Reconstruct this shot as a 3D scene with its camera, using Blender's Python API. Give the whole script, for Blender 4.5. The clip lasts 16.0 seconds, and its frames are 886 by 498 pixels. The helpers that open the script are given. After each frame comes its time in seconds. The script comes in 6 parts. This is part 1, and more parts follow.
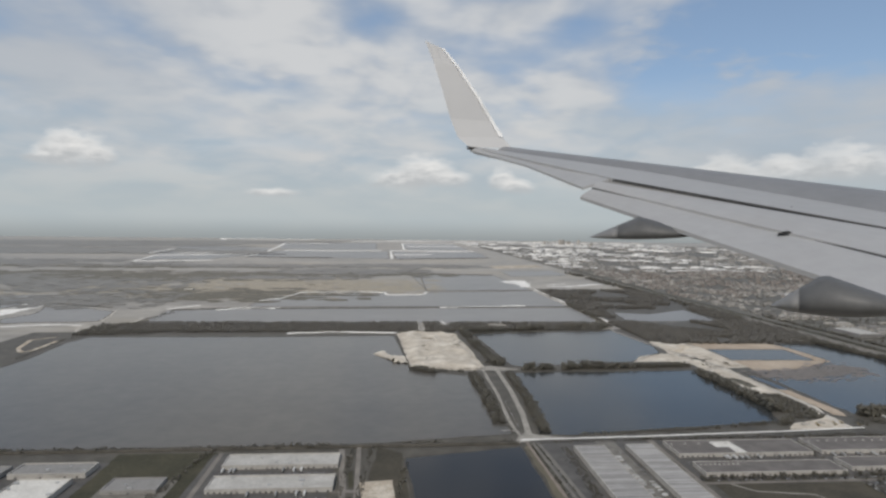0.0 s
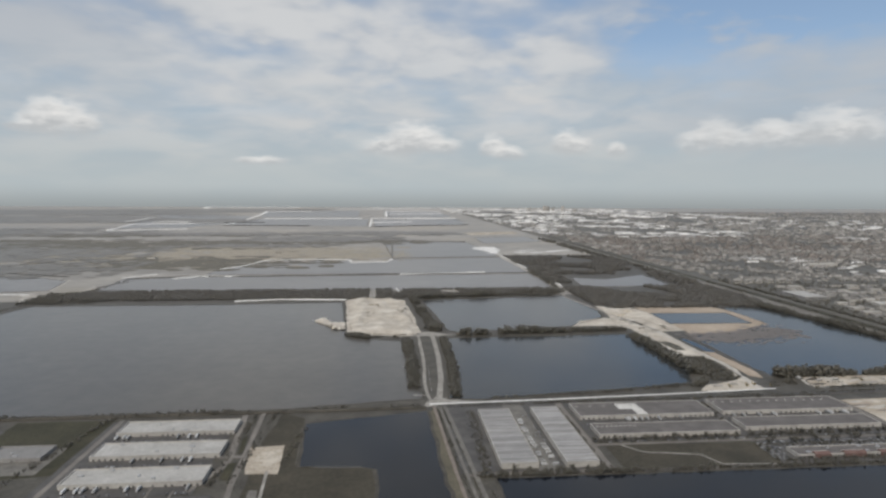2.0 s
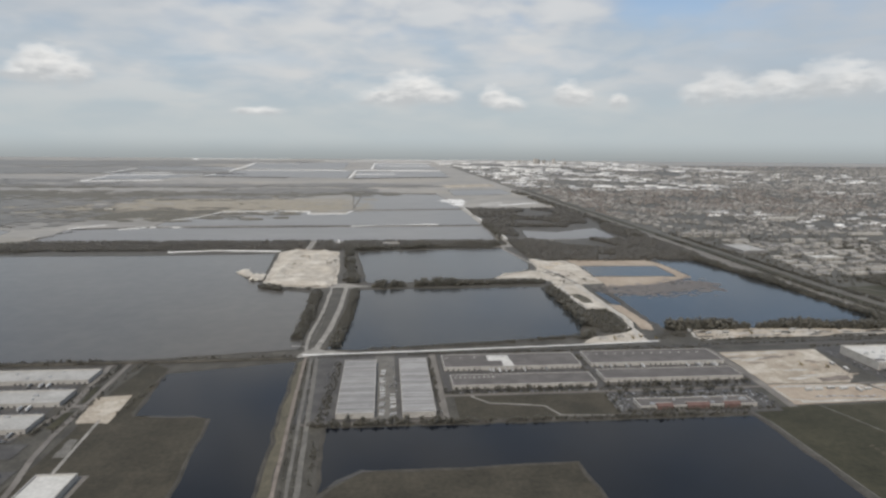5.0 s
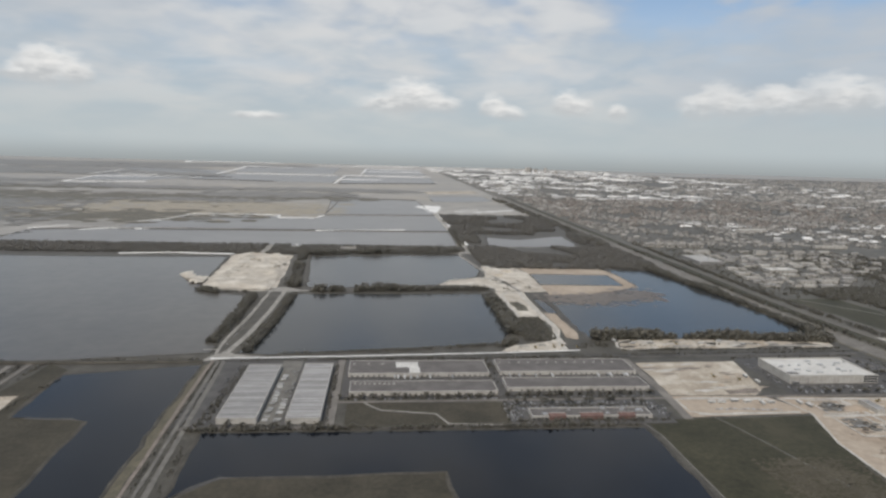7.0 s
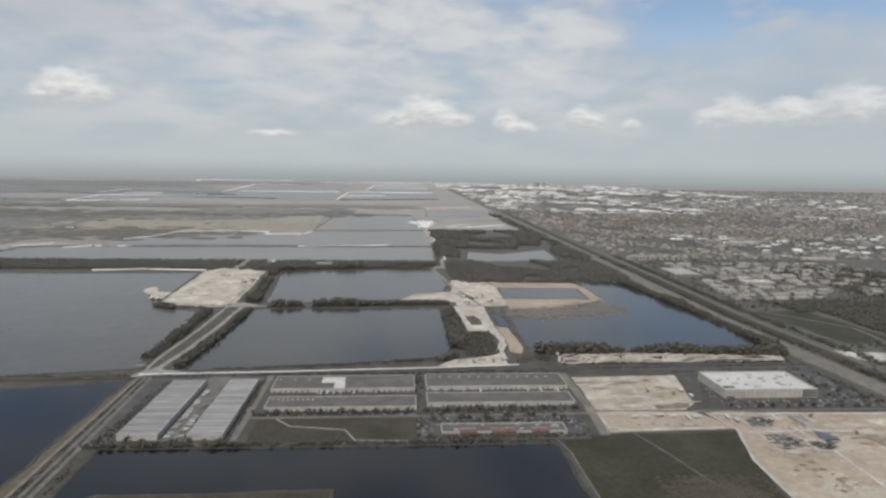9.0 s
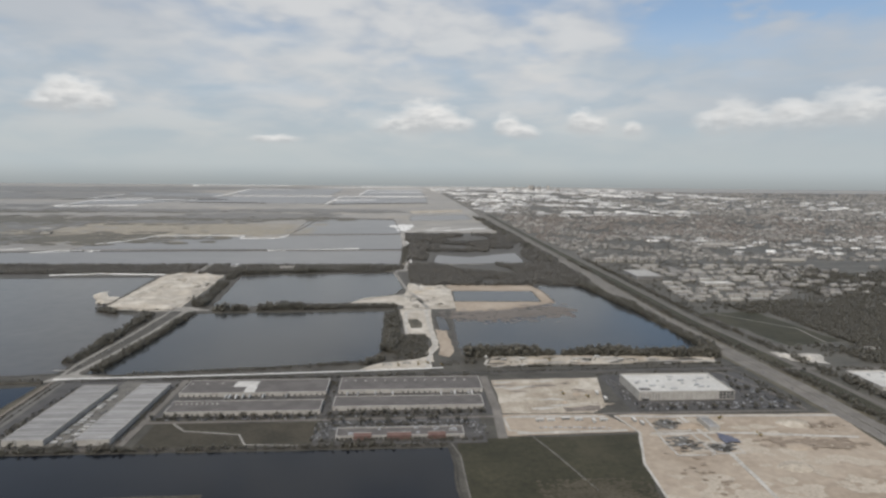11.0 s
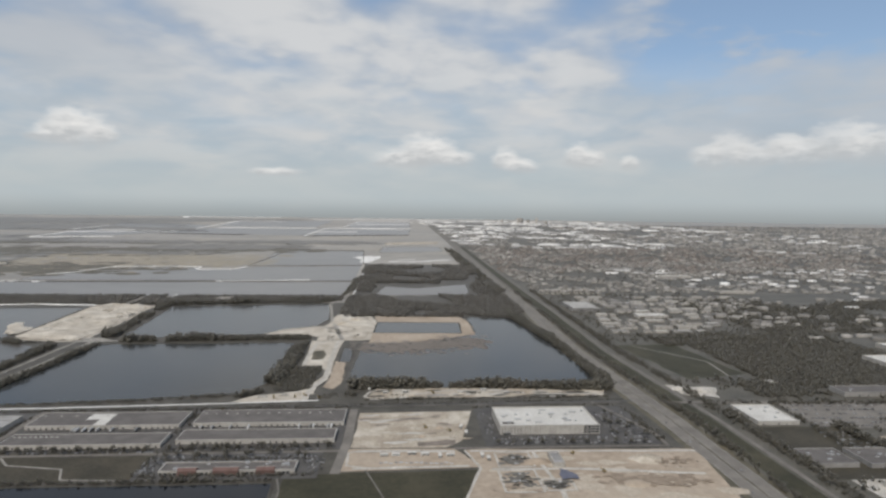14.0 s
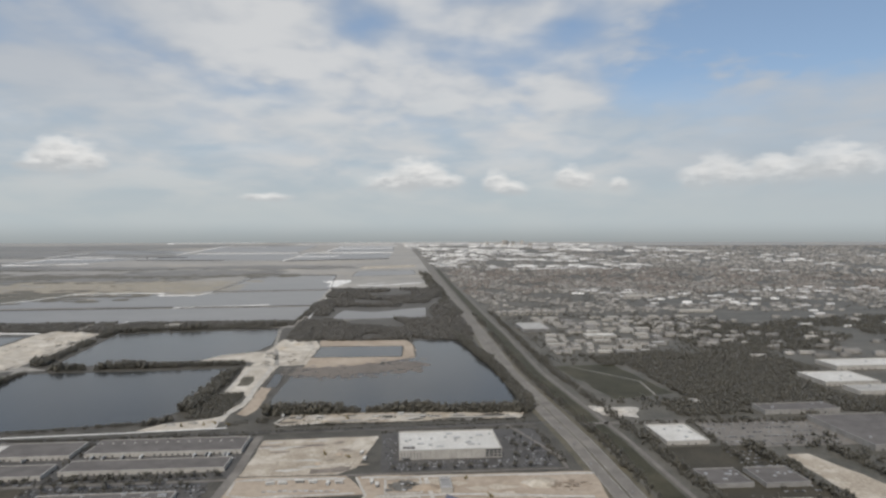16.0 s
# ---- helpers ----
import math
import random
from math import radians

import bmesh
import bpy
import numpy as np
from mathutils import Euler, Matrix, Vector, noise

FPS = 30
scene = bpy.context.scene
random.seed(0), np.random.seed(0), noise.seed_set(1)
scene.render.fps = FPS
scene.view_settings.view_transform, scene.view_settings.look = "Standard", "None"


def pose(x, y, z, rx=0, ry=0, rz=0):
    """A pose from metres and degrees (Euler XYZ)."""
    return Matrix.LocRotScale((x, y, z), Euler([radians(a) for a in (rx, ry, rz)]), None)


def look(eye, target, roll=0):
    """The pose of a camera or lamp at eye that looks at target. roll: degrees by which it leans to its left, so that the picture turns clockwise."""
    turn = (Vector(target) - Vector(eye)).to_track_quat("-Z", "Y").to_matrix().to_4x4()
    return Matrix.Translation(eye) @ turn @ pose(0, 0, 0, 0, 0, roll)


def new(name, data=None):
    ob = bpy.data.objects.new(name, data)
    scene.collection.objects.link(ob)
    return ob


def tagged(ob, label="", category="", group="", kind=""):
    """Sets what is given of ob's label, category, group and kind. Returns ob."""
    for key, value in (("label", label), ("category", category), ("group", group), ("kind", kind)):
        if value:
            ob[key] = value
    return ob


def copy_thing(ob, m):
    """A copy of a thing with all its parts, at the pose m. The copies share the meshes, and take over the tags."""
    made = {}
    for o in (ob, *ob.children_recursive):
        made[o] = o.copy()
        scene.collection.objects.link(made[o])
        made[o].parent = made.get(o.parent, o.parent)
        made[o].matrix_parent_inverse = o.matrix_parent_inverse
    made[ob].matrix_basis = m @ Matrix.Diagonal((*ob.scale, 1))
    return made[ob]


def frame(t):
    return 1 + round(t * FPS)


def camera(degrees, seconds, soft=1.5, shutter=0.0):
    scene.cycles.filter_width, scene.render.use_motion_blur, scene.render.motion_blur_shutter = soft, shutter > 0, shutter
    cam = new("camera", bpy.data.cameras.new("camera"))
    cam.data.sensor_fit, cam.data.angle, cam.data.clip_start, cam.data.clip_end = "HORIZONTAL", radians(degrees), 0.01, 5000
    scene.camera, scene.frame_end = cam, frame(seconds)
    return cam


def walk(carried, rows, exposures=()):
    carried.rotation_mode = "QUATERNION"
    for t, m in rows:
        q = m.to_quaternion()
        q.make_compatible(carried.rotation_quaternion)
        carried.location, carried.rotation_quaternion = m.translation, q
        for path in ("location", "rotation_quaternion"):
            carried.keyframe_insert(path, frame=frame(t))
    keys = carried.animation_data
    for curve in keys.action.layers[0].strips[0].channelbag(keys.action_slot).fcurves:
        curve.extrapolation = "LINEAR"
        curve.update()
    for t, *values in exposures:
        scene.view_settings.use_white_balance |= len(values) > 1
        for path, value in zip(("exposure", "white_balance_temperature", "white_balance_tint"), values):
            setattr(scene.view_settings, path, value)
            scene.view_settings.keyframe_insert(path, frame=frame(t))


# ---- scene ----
# the flight: seconds, eye, and the camera's turn in degrees
cam = camera(70.19, 16.0, soft=2.6)
ROWS = [
    (0.0, 0.00, -0.00, 100.00, 88.05, -0.62, -4.30),
    (0.5, 9.96, -0.04, 99.79, 87.69, -0.70, -3.99),
    (1.0, 19.92, -0.07, 99.57, 87.20, -0.84, -4.97),
    (1.5, 29.87, -0.10, 99.35, 86.16, -0.56, -5.26),
    (2.0, 39.82, -0.13, 99.14, 85.09, -0.25, -5.14),
    (2.5, 49.77, -0.16, 98.92, 84.04, -0.02, -5.41),
    (3.0, 59.71, -0.19, 98.71, 83.12, 0.01, -5.17),
    (3.5, 69.65, -0.21, 98.49, 82.39, -0.03, -5.50),
    (4.0, 79.59, -0.23, 98.28, 81.45, -0.16, -5.58),
    (6.5, 129.22, -0.29, 97.19, 80.67, -1.08, -4.46),
    (7.0, 139.14, -0.30, 96.98, 81.47, -1.55, -5.30),
    (7.5, 149.05, -0.30, 96.76, 81.97, -1.52, -4.41),
    (8.0, 158.96, -0.30, 96.54, 82.58, -1.40, -4.72),
    (8.5, 168.86, -0.30, 96.32, 82.77, -1.04, -4.03),
    (9.0, 178.77, -0.30, 96.11, 82.87, -0.91, -4.07),
    (11.5, 228.23, -0.25, 95.02, 83.57, -0.44, -3.83),
    (12.0, 238.11, -0.23, 94.80, 84.50, -0.55, -3.56),
    (12.5, 247.99, -0.21, 94.58, 85.20, -0.56, -3.78),
    (13.0, 257.86, -0.19, 94.36, 85.66, -0.62, -3.67),
    (13.5, 267.74, -0.16, 94.14, 86.18, -0.79, -3.68),
    (14.0, 277.60, -0.13, 93.92, 86.20, -0.74, -4.04),
    (14.5, 287.47, -0.10, 93.70, 86.10, -0.53, -4.24),
    (15.0, 297.33, -0.07, 93.48, 86.11, -0.26, -4.37),
    (15.5, 307.19, -0.04, 93.26, 85.92, 0.09, -4.80),
    (16.0, 317.04, 0.00, 93.04, 88.31, 0.07, -4.81),
]
walk(cam, [(t, pose(x, y, z, a, b, c)) for t, x, y, z, a, b, c in ROWS], [(0, -0.04), (2, -0.03), (4, 0.03), (6.5, 0.07), (9, 0.04), (12, 0.02), (16, 0.0)])

# ---- world, sun ----
# places in the sky, degrees: azimuth, height, half sizes, strength
GAPS = [(-30, 18.4, 4, 1.6, 0.22), (-23.5, 16.0, 4.0, 1.2, 0.20), (-3, 17.6, 3.0, 1.4, 0.16), (7, 16.4, 2.6, 1.2, 0.10), (23.5, 12.6, 5.0, 2.2, 0.40), (29, 16.2, 6, 3.0, 0.5), (37, 15.5, 6, 3.0, 0.52), (-14, 7.2, 7, 0.7, 0.10), (16, 17.5, 4, 1.2, 0.16)]
BANKS = [(-12, 16.6, 8, 2.8, 0.30), (-4, 13.0, 7, 1.8, 0.18), (6, 11.8, 6, 2.2, 0.20), (-25, 11.5, 8, 2.0, 0.18), (15.0, 11.2, 4.0, 2.2, 0.24), (12, 18.6, 6, 1.4, 0.16), (12, 9.0, 4, 1.0, 0.10), (-8, 8.8, 9, 1.4, 0.16), (34, 9.2, 8, 1.6, 0.14)]
HEAPS = [(-27.4, 4.8, 1.70, 0.76), (-26.6, 5.5, 1.31, 1.25), (-25.3, 5.4, 1.45, 1.15), (-24.2, 5.0, 1.18, 0.70), (0.2, 3.9, 2.30, 0.70), (1.9, 4.5, 1.90, 1.25), (3.5, 4.5, 1.80, 0.95), (5.0, 4.0, 1.60, 0.60), (9.6, 3.9, 1.10, 0.80), (10.9, 3.4, 1.50, 0.55),
         (16.0, 4.3, 1.18, 1.0), (17.2, 4.0, 1.18, 0.70), (20.4, 3.7, 0.79, 0.55), (26.6, 4.0, 1.31, 1.0), (28.2, 4.6, 1.45, 1.2), (29.8, 4.1, 1.84, 0.92), (32.2, 4.9, 1.31, 0.76), (33.2, 4.2, 2.10, 1.07), (36.0, 5.0, 2.10, 1.15), (38.0, 4.5, 2.36, 1.22), (-10.7, 2.6, 2.10, 0.34)]
SUN_EL, SUN_AZ = 50.0, 205.0   # degrees; azimuth from +y, clockwise: behind the camera, a little to its left
world = bpy.data.worlds.new("sky")
scene.world = world
world.use_nodes = True
wn = world.node_tree
wn.nodes.clear()


def wnode(kind, **kw):
    n = wn.nodes.new(kind)
    for k, v in kw.items():
        if k == "operation":
            n.operation = v
        elif k == "data_type":
            n.data_type = v
        elif k == "blend_type":
            n.blend_type = v
    return n


def wmath(op, a, b=None, c=None, clamp=False):
    n = wnode("ShaderNodeMath", operation=op)
    n.use_clamp = clamp
    for i, v in enumerate((a, b, c)):
        if v is None:
            continue
        if isinstance(v, (int, float)):
            n.inputs[i].default_value = v
        else:
            wn.links.new(v, n.inputs[i])
    return n.outputs[0]


def wmix(f, a, b):
    n = wnode("ShaderNodeMix", data_type="RGBA")
    for i, v in ((0, f), (6, a), (7, b)):
        if isinstance(v, (int, float)):
            n.inputs[i].default_value = v
        elif isinstance(v, tuple):
            n.inputs[i].default_value = (*v, 1)
        else:
            wn.links.new(v, n.inputs[i])
    return n.outputs[2]


def wramp(v, lo, hi):
    n = wnode("ShaderNodeMapRange")
    n.interpolation_type = "SMOOTHSTEP"
    wn.links.new(v, n.inputs[0])
    n.inputs[1].default_value, n.inputs[2].default_value = lo, hi
    return n.outputs[0]


def wnoise(vec, scale, detail=6.0, rough=0.55, dist=0.0):
    n = wnode("ShaderNodeTexNoise")
    wn.links.new(vec, n.inputs["Vector"])
    n.inputs["Scale"].default_value, n.inputs["Detail"].default_value = scale, detail
    n.inputs["Roughness"].default_value, n.inputs["Distortion"].default_value = rough, dist
    return n.outputs["Fac"]


way = wnode("ShaderNodeTexCoord").outputs["Generated"]
sep = wnode("ShaderNodeSeparateXYZ")
wn.links.new(way, sep.inputs[0])
az = wmath("ARCTAN2", sep.outputs[0], sep.outputs[1])      # radians, 0 ahead (+y), to the right
el = wmath("ARCSINE", sep.outputs[2])
flat = wnode("ShaderNodeCombineXYZ")
wn.links.new(az, flat.inputs[0])
wn.links.new(wmath("MULTIPLY", el, 2.5), flat.inputs[1])
# the cloud deck lies level: farther clouds are drawn closer together
deep = wmath("DIVIDE", 1.0, wmath("ADD", wmath("MAXIMUM", sep.outputs[2], 0.0), 0.16))
deck = wnode("ShaderNodeCombineXYZ")
wn.links.new(wmath("MULTIPLY", sep.outputs[0], deep), deck.inputs[0])
wn.links.new(wmath("MULTIPLY", wmath("MULTIPLY", sep.outputs[1], deep), 0.9), deck.inputs[1])
fine = wnoise(flat.outputs[0], 7.0, 3.0, 0.45, 0.15)
puff = wnoise(flat.outputs[0], 44.0, 3.0, 0.5, 0.1)
broad = wnoise(deck.outputs[0], 1.5, 3.5, 0.46, 0.3)
billow = wnoise(deck.outputs[0], 4.6, 3.0, 0.45, 0.15)
wisp = wnoise(flat.outputs[0], 26.0, 3.0, 0.45, 0.2)
layer = wnode("ShaderNodeCombineXYZ")
wn.links.new(az, layer.inputs[0])
wn.links.new(wmath("MULTIPLY", el, 3.2), layer.inputs[1])
band = wnoise(layer.outputs[0], 7.0, 4.0, 0.5, 0.3)

air = wnode("ShaderNodeTexSky")
air.sky_type = "NISHITA"
air.sun_disc = False
air.sun_elevation, air.sun_rotation = radians(SUN_EL), radians(SUN_AZ)
air.altitude, air.air_density, air.dust_density, air.ozone_density = 300, 1.0, 0.6, 1.4
blue = wnode("ShaderNodeVectorMath", operation="SCALE")
wn.links.new(air.outputs[0], blue.inputs[0])
blue.inputs["Scale"].default_value = 0.10
clear = wmix(0.26, blue.outputs[0], (0.40, 0.54, 0.73))


def patch(a, e, ra, re, ragged=0.5):
    """A soft ragged spot of the sky at azimuth a and height e (degrees), of half sizes ra, re."""
    dx = wmath("DIVIDE", wmath("SUBTRACT", az, radians(a)), radians(ra))
    dy = wmath("DIVIDE", wmath("SUBTRACT", el, radians(e)), radians(re))
    r = wmath("SQRT", wmath("ADD", wmath("MULTIPLY", dx, dx), wmath("MULTIPLY", dy, dy)))
    r = wmath("ADD", r, wmath("MULTIPLY", wmath("SUBTRACT", fine, 0.5), 2 * ragged))
    r = wmath("ADD", r, wmath("MULTIPLY", wmath("SUBTRACT", wisp, 0.5), 1.6 * ragged))
    return r


# cover of high broken cloud: 0 clear, 1 closed
cover = wmath("ADD", wmath("MULTIPLY", broad, 0.62), wmath("MULTIPLY", billow, 0.38))
for a, e, ra, re, k in GAPS:
    cover = wmath("SUBTRACT", cover, wmath("MULTIPLY", wramp(patch(a, e, ra, re, 0.55), 1.8, -0.2), k))
for a, e, ra, re, k in BANKS:
    cover = wmath("ADD", cover, wmath("MULTIPLY", wramp(patch(a, e, ra, re, 0.55), 1.7, -0.2), k))
cover = wmath("ADD", cover, wmath("MULTIPLY", wramp(el, radians(19), radians(26)), 0.1))
cover = wmath("SUBTRACT", cover, wmath("MULTIPLY", wramp(el, radians(27), radians(40)), 0.34))
thick = wmath("ADD", wmath("MULTIPLY", cover, 0.75), wmath("MULTIPLY", billow, 0.5))
cover = wramp(cover, 0.22, 0.66)
tone = wmix(wramp(thick, 0.46, 0.84), (0.45, 0.48, 0.52), (0.66, 0.66, 0.655))
tone = wmix(wmath("MULTIPLY", wramp(az, radians(-12), radians(-28)), 0.75), tone, (0.435, 0.465, 0.505))      # darker cloud to the left
tone = wmix(wmath("MULTIPLY", wramp(az, radians(12), radians(34)), 0.75), tone, (0.45, 0.475, 0.51))      # thinner, greyer veil to the right
sky = wmix(wmath("MULTIPLY", cover, 0.9), clear, tone)
# layered cloud and haze towards the horizon
veil = wmix(wramp(band, 0.34, 0.66), (0.41, 0.48, 0.54), (0.61, 0.615, 0.615))
veil = wmix(wmath("MULTIPLY", wramp(az, radians(16), radians(32)), 0.65), veil, (0.40, 0.455, 0.515))
sky = wmix(wmath("MULTIPLY", wramp(el, radians(13.5), radians(6.0)), 0.8), sky, veil)
sky = wmix(wmath("MULTIPLY", wramp(el, radians(7.0), radians(0.3)), 0.85), sky, (0.465, 0.515, 0.53))
# heaped clouds low over the horizon
for a, e, ra, re in HEAPS:
    e, re = e + 0.25, re * 1.22
    r = wmath("ADD", patch(a, e, ra, re, 0.3), wmath("MULTIPLY", wmath("SUBTRACT", puff, 0.5), 0.9))
    up = wmath("DIVIDE", wmath("SUBTRACT", el, radians(e)), radians(re))
    lit = wramp(wmath("ADD", up, wmath("MULTIPLY", wmath("SUBTRACT", puff, 0.5), 2.2)), -0.6, 1.0)
    held = wmath("MULTIPLY", wramp(r, 1.4, 0.55), wramp(up, -1.4, 0.1))
    sky = wmix(wmath("MULTIPLY", held, 0.82 if a < 25 else 0.62), sky, wmix(lit, (0.50, 0.515, 0.525), (0.83, 0.82, 0.80)))
# dull band of distance under and along the horizon
sky = wmix(wramp(el, radians(1.0), radians(-1.6)), sky, (0.30, 0.325, 0.33))
back = wnode("ShaderNodeBackground")
wn.links.new(sky, back.inputs[0])
back.inputs[1].default_value = 1.0
wn.links.new(back.outputs[0], wnode("ShaderNodeOutputWorld").inputs[0])

sun = new("sun", bpy.data.lights.new("sun", "SUN"))
sun.data.energy, sun.data.angle, sun.data.color = 2.65, radians(1.5), (1.0, 0.925, 0.82)
sd = Vector((math.sin(radians(SUN_AZ)) * math.cos(radians(SUN_EL)), math.cos(radians(SUN_AZ)) * math.cos(radians(SUN_EL)), math.sin(radians(SUN_EL))))
sun.matrix_world = look((0, -60, 300), Vector((0, -60, 300)) - sd)

# ---- materials ----
def material(name, dark, light, size=8.0, rough=0.85, metal=0.0, bump=0.0, bump_size=1.0, gloss=0.0, gloss_rough=0.35, island=0.0, stretch=(1, 1, 1), stain=None, stain_size=40.0, stain_amount=0.5, ior=1.45, spec=0.3, each=0.0, fleck=0.14):
    """Two tones mixed by noise at two scales; stain: a third tone in large spots; island: how far each piece strays;
    gloss: strength of an added grazing-angle sheen that stands in for haze over land, leaves and water."""
    m = bpy.data.materials.new(name)
    m.use_nodes = True
    nt = m.node_tree
    n, l = nt.nodes, nt.links
    bs = n["Principled BSDF"]
    geo = n.new("ShaderNodeNewGeometry")
    mp = n.new("ShaderNodeMapping")
    mp.inputs["Scale"].default_value = stretch
    l.new(geo.outputs["Position"], mp.inputs[0])

    def noise_at(metres, detail, vec=mp.outputs[0]):
        t = n.new("ShaderNodeTexNoise")
        l.new(vec, t.inputs["Vector"])
        t.inputs["Scale"].default_value, t.inputs["Detail"].default_value, t.inputs["Roughness"].default_value = 1.0 / metres, detail, 0.62
        return t.outputs["Fac"]

    def mixed(f, a, b, kind="MIX"):
        x = n.new("ShaderNodeMix")
        x.data_type, x.blend_type = "RGBA", kind
        for i, v in ((0, f), (6, a), (7, b)):
            if isinstance(v, (int, float)):
                x.inputs[i].default_value = v
            elif isinstance(v, tuple):
                x.inputs[i].default_value = (*v, 1)
            else:
                l.new(v, x.inputs[i])
        return x.outputs[2]

    def ranged(v, lo, hi, a=0.0, b=1.0):
        r = n.new("ShaderNodeMapRange")
        l.new(v, r.inputs[0])
        for i, q in enumerate((lo, hi, a, b)):
            r.inputs[i + 1].default_value = q
        return r.outputs[0]

    col = mixed(ranged(noise_at(size, 8.0), 0.34, 0.66), dark, light)
    grain = ranged(noise_at(size / 9.0, 4.0), 0.3, 0.7, 1 - fleck, 1 + fleck)
    g = n.new("ShaderNodeCombineColor")
    for i in range(3):
        l.new(grain, g.inputs[i])
    col = mixed(1.0, col, g.outputs[0], "MULTIPLY")
    if stain:
        col = mixed(ranged(noise_at(stain_size, 5.0), 0.5, 0.64, 0.0, stain_amount), col, stain)
    if island:
        r = ranged(geo.outputs["Random Per Island"], 0, 1, 1 - island, 1 + island)
        c = n.new("ShaderNodeCombineColor")
        for i in range(3):
            l.new(r, c.inputs[i])
        col = mixed(1.0, col, c.outputs[0], "MULTIPLY")
    if each:
        oi = n.new("ShaderNodeObjectInfo")
        r = ranged(oi.outputs["Random"], 0, 1, 1 - each, 1 + each)
        c = n.new("ShaderNodeCombineColor")
        for i in range(3):
            l.new(r, c.inputs[i])
        col = mixed(1.0, col, c.outputs[0], "MULTIPLY")
    l.new(col, bs.inputs["Base Color"])
    bs.inputs["Roughness"].default_value, bs.inputs["Metallic"].default_value = rough, metal
    bs.inputs["IOR"].default_value, bs.inputs["Specular IOR Level"].default_value = ior, spec
    if bump:
        b = n.new("ShaderNodeBump")
        b.inputs["Strength"].default_value, b.inputs["Distance"].default_value = min(1.0, bump), bump_size * 0.3
        l.new(noise_at(bump_size, 4.0, geo.outputs["Position"]), b.inputs["Height"])
        l.new(b.outputs[0], bs.inputs["Normal"])
    # warm-tinted sheen, stronger at grazing angles, imitates haze towards the distance
    if gloss:
        fr = n.new("ShaderNodeFresnel")
        fr.inputs[0].default_value = 1.5
        k = n.new("ShaderNodeMath")
        k.operation = "MULTIPLY"
        l.new(fr.outputs[0], k.inputs[0])
        k.inputs[1].default_value = gloss
        gl = n.new("ShaderNodeBsdfGlossy")
        gl.inputs["Roughness"].default_value = gloss_rough
        gl.inputs["Color"].default_value = (0.82, 0.775, 0.725, 1)
        ms = n.new("ShaderNodeMixShader")
        l.new(k.outputs[0], ms.inputs[0])
        l.new(bs.outputs[0], ms.inputs[1])
        l.new(gl.outputs[0], ms.inputs[2])
        l.new(ms.outputs[0], n["Material Output"].inputs[0])
    return m


# marsh, far scrub, town land and tan grass colours are lifted for haze
MARSH = material("marsh", (0.235, 0.217, 0.188), (0.355, 0.328, 0.282), 190, gloss=0.4, stain=(0.40, 0.345, 0.255), stain_size=240, stain_amount=0.6, stretch=(0.55, 1.0, 1), bump=0.5, bump_size=3, fleck=0.3)
FARSCRUB = material("dark_sawgrass", (0.138, 0.130, 0.112), (0.20, 0.187, 0.161), 40, gloss=0.4, bump=0.5, bump_size=3, fleck=0.3)
SCRUB = material("scrub", (0.055, 0.050, 0.040), (0.103, 0.094, 0.076), 11, gloss=0.28, bump=0.6, bump_size=1.5, fleck=0.28)
TOWNLAND = material("town_land", (0.074, 0.070, 0.056), (0.132, 0.122, 0.10), 20, gloss=0.2, bump=0.5, bump_size=2, stain=(0.165, 0.15, 0.125), stain_size=45, stain_amount=0.4, fleck=0.3)
GRASS = material("grass", (0.037, 0.035, 0.020), (0.061, 0.056, 0.033), 18, gloss=0.12, bump=0.5, bump_size=0.8, stain=(0.10, 0.086, 0.055), stain_size=30, stain_amount=0.4, fleck=0.28)
DRYGRASS = material("dry_grass", (0.085, 0.076, 0.052), (0.145, 0.126, 0.085), 9, gloss=0.28, bump=0.4, bump_size=0.7, fleck=0.28)
WORNGRASS = material("worn_brown_grass", (0.075, 0.065, 0.044), (0.108, 0.093, 0.065), 8, gloss=0.12, bump=0.4, bump_size=0.7, fleck=0.28)
OLIVE = material("rough_olive_grass", (0.044, 0.039, 0.027), (0.070, 0.061, 0.043), 14, gloss=0.12, bump=0.5, bump_size=0.8, stain=(0.095, 0.080, 0.056), stain_size=20, stain_amount=0.4, fleck=0.28)
TANGRASS = material("tan_sawgrass", (0.29, 0.25, 0.182), (0.39, 0.337, 0.248), 12, gloss=0.3, bump=0.4, bump_size=0.9, fleck=0.28)
SAND = material("limestone_sand", (0.34, 0.288, 0.222), (0.47, 0.412, 0.332), 11, 0.95, bump=0.3, bump_size=1.4, stain=(0.62, 0.575, 0.49), stain_size=22, stain_amount=0.75, fleck=0.28)
QSAND = material("bright_quarry_sand", (0.40, 0.352, 0.285), (0.56, 0.51, 0.43), 9, 0.95, bump=0.6, bump_size=1.4, stain=(0.68, 0.635, 0.55), stain_size=20, stain_amount=0.75, fleck=0.2)
PALE = material("pale_marl", (0.66, 0.64, 0.595), (0.84, 0.82, 0.77), 8, 0.95, bump=0.5, bump_size=1.2, fleck=0.28)
TRACK = material("earth_track", (0.12, 0.112, 0.098), (0.20, 0.187, 0.16), 5, 0.95, gloss=0.3, bump=0.3, bump_size=0.8, fleck=0.28)
WORN = material("wheel_worn_earth", (0.17, 0.145, 0.12), (0.27, 0.23, 0.195), 5, 0.95, bump=0.4, bump_size=0.9, fleck=0.28)
MARL = material("light_sand", (0.40, 0.37, 0.32), (0.55, 0.52, 0.465), 8, 0.95, bump=0.5, bump_size=1.2, fleck=0.28)
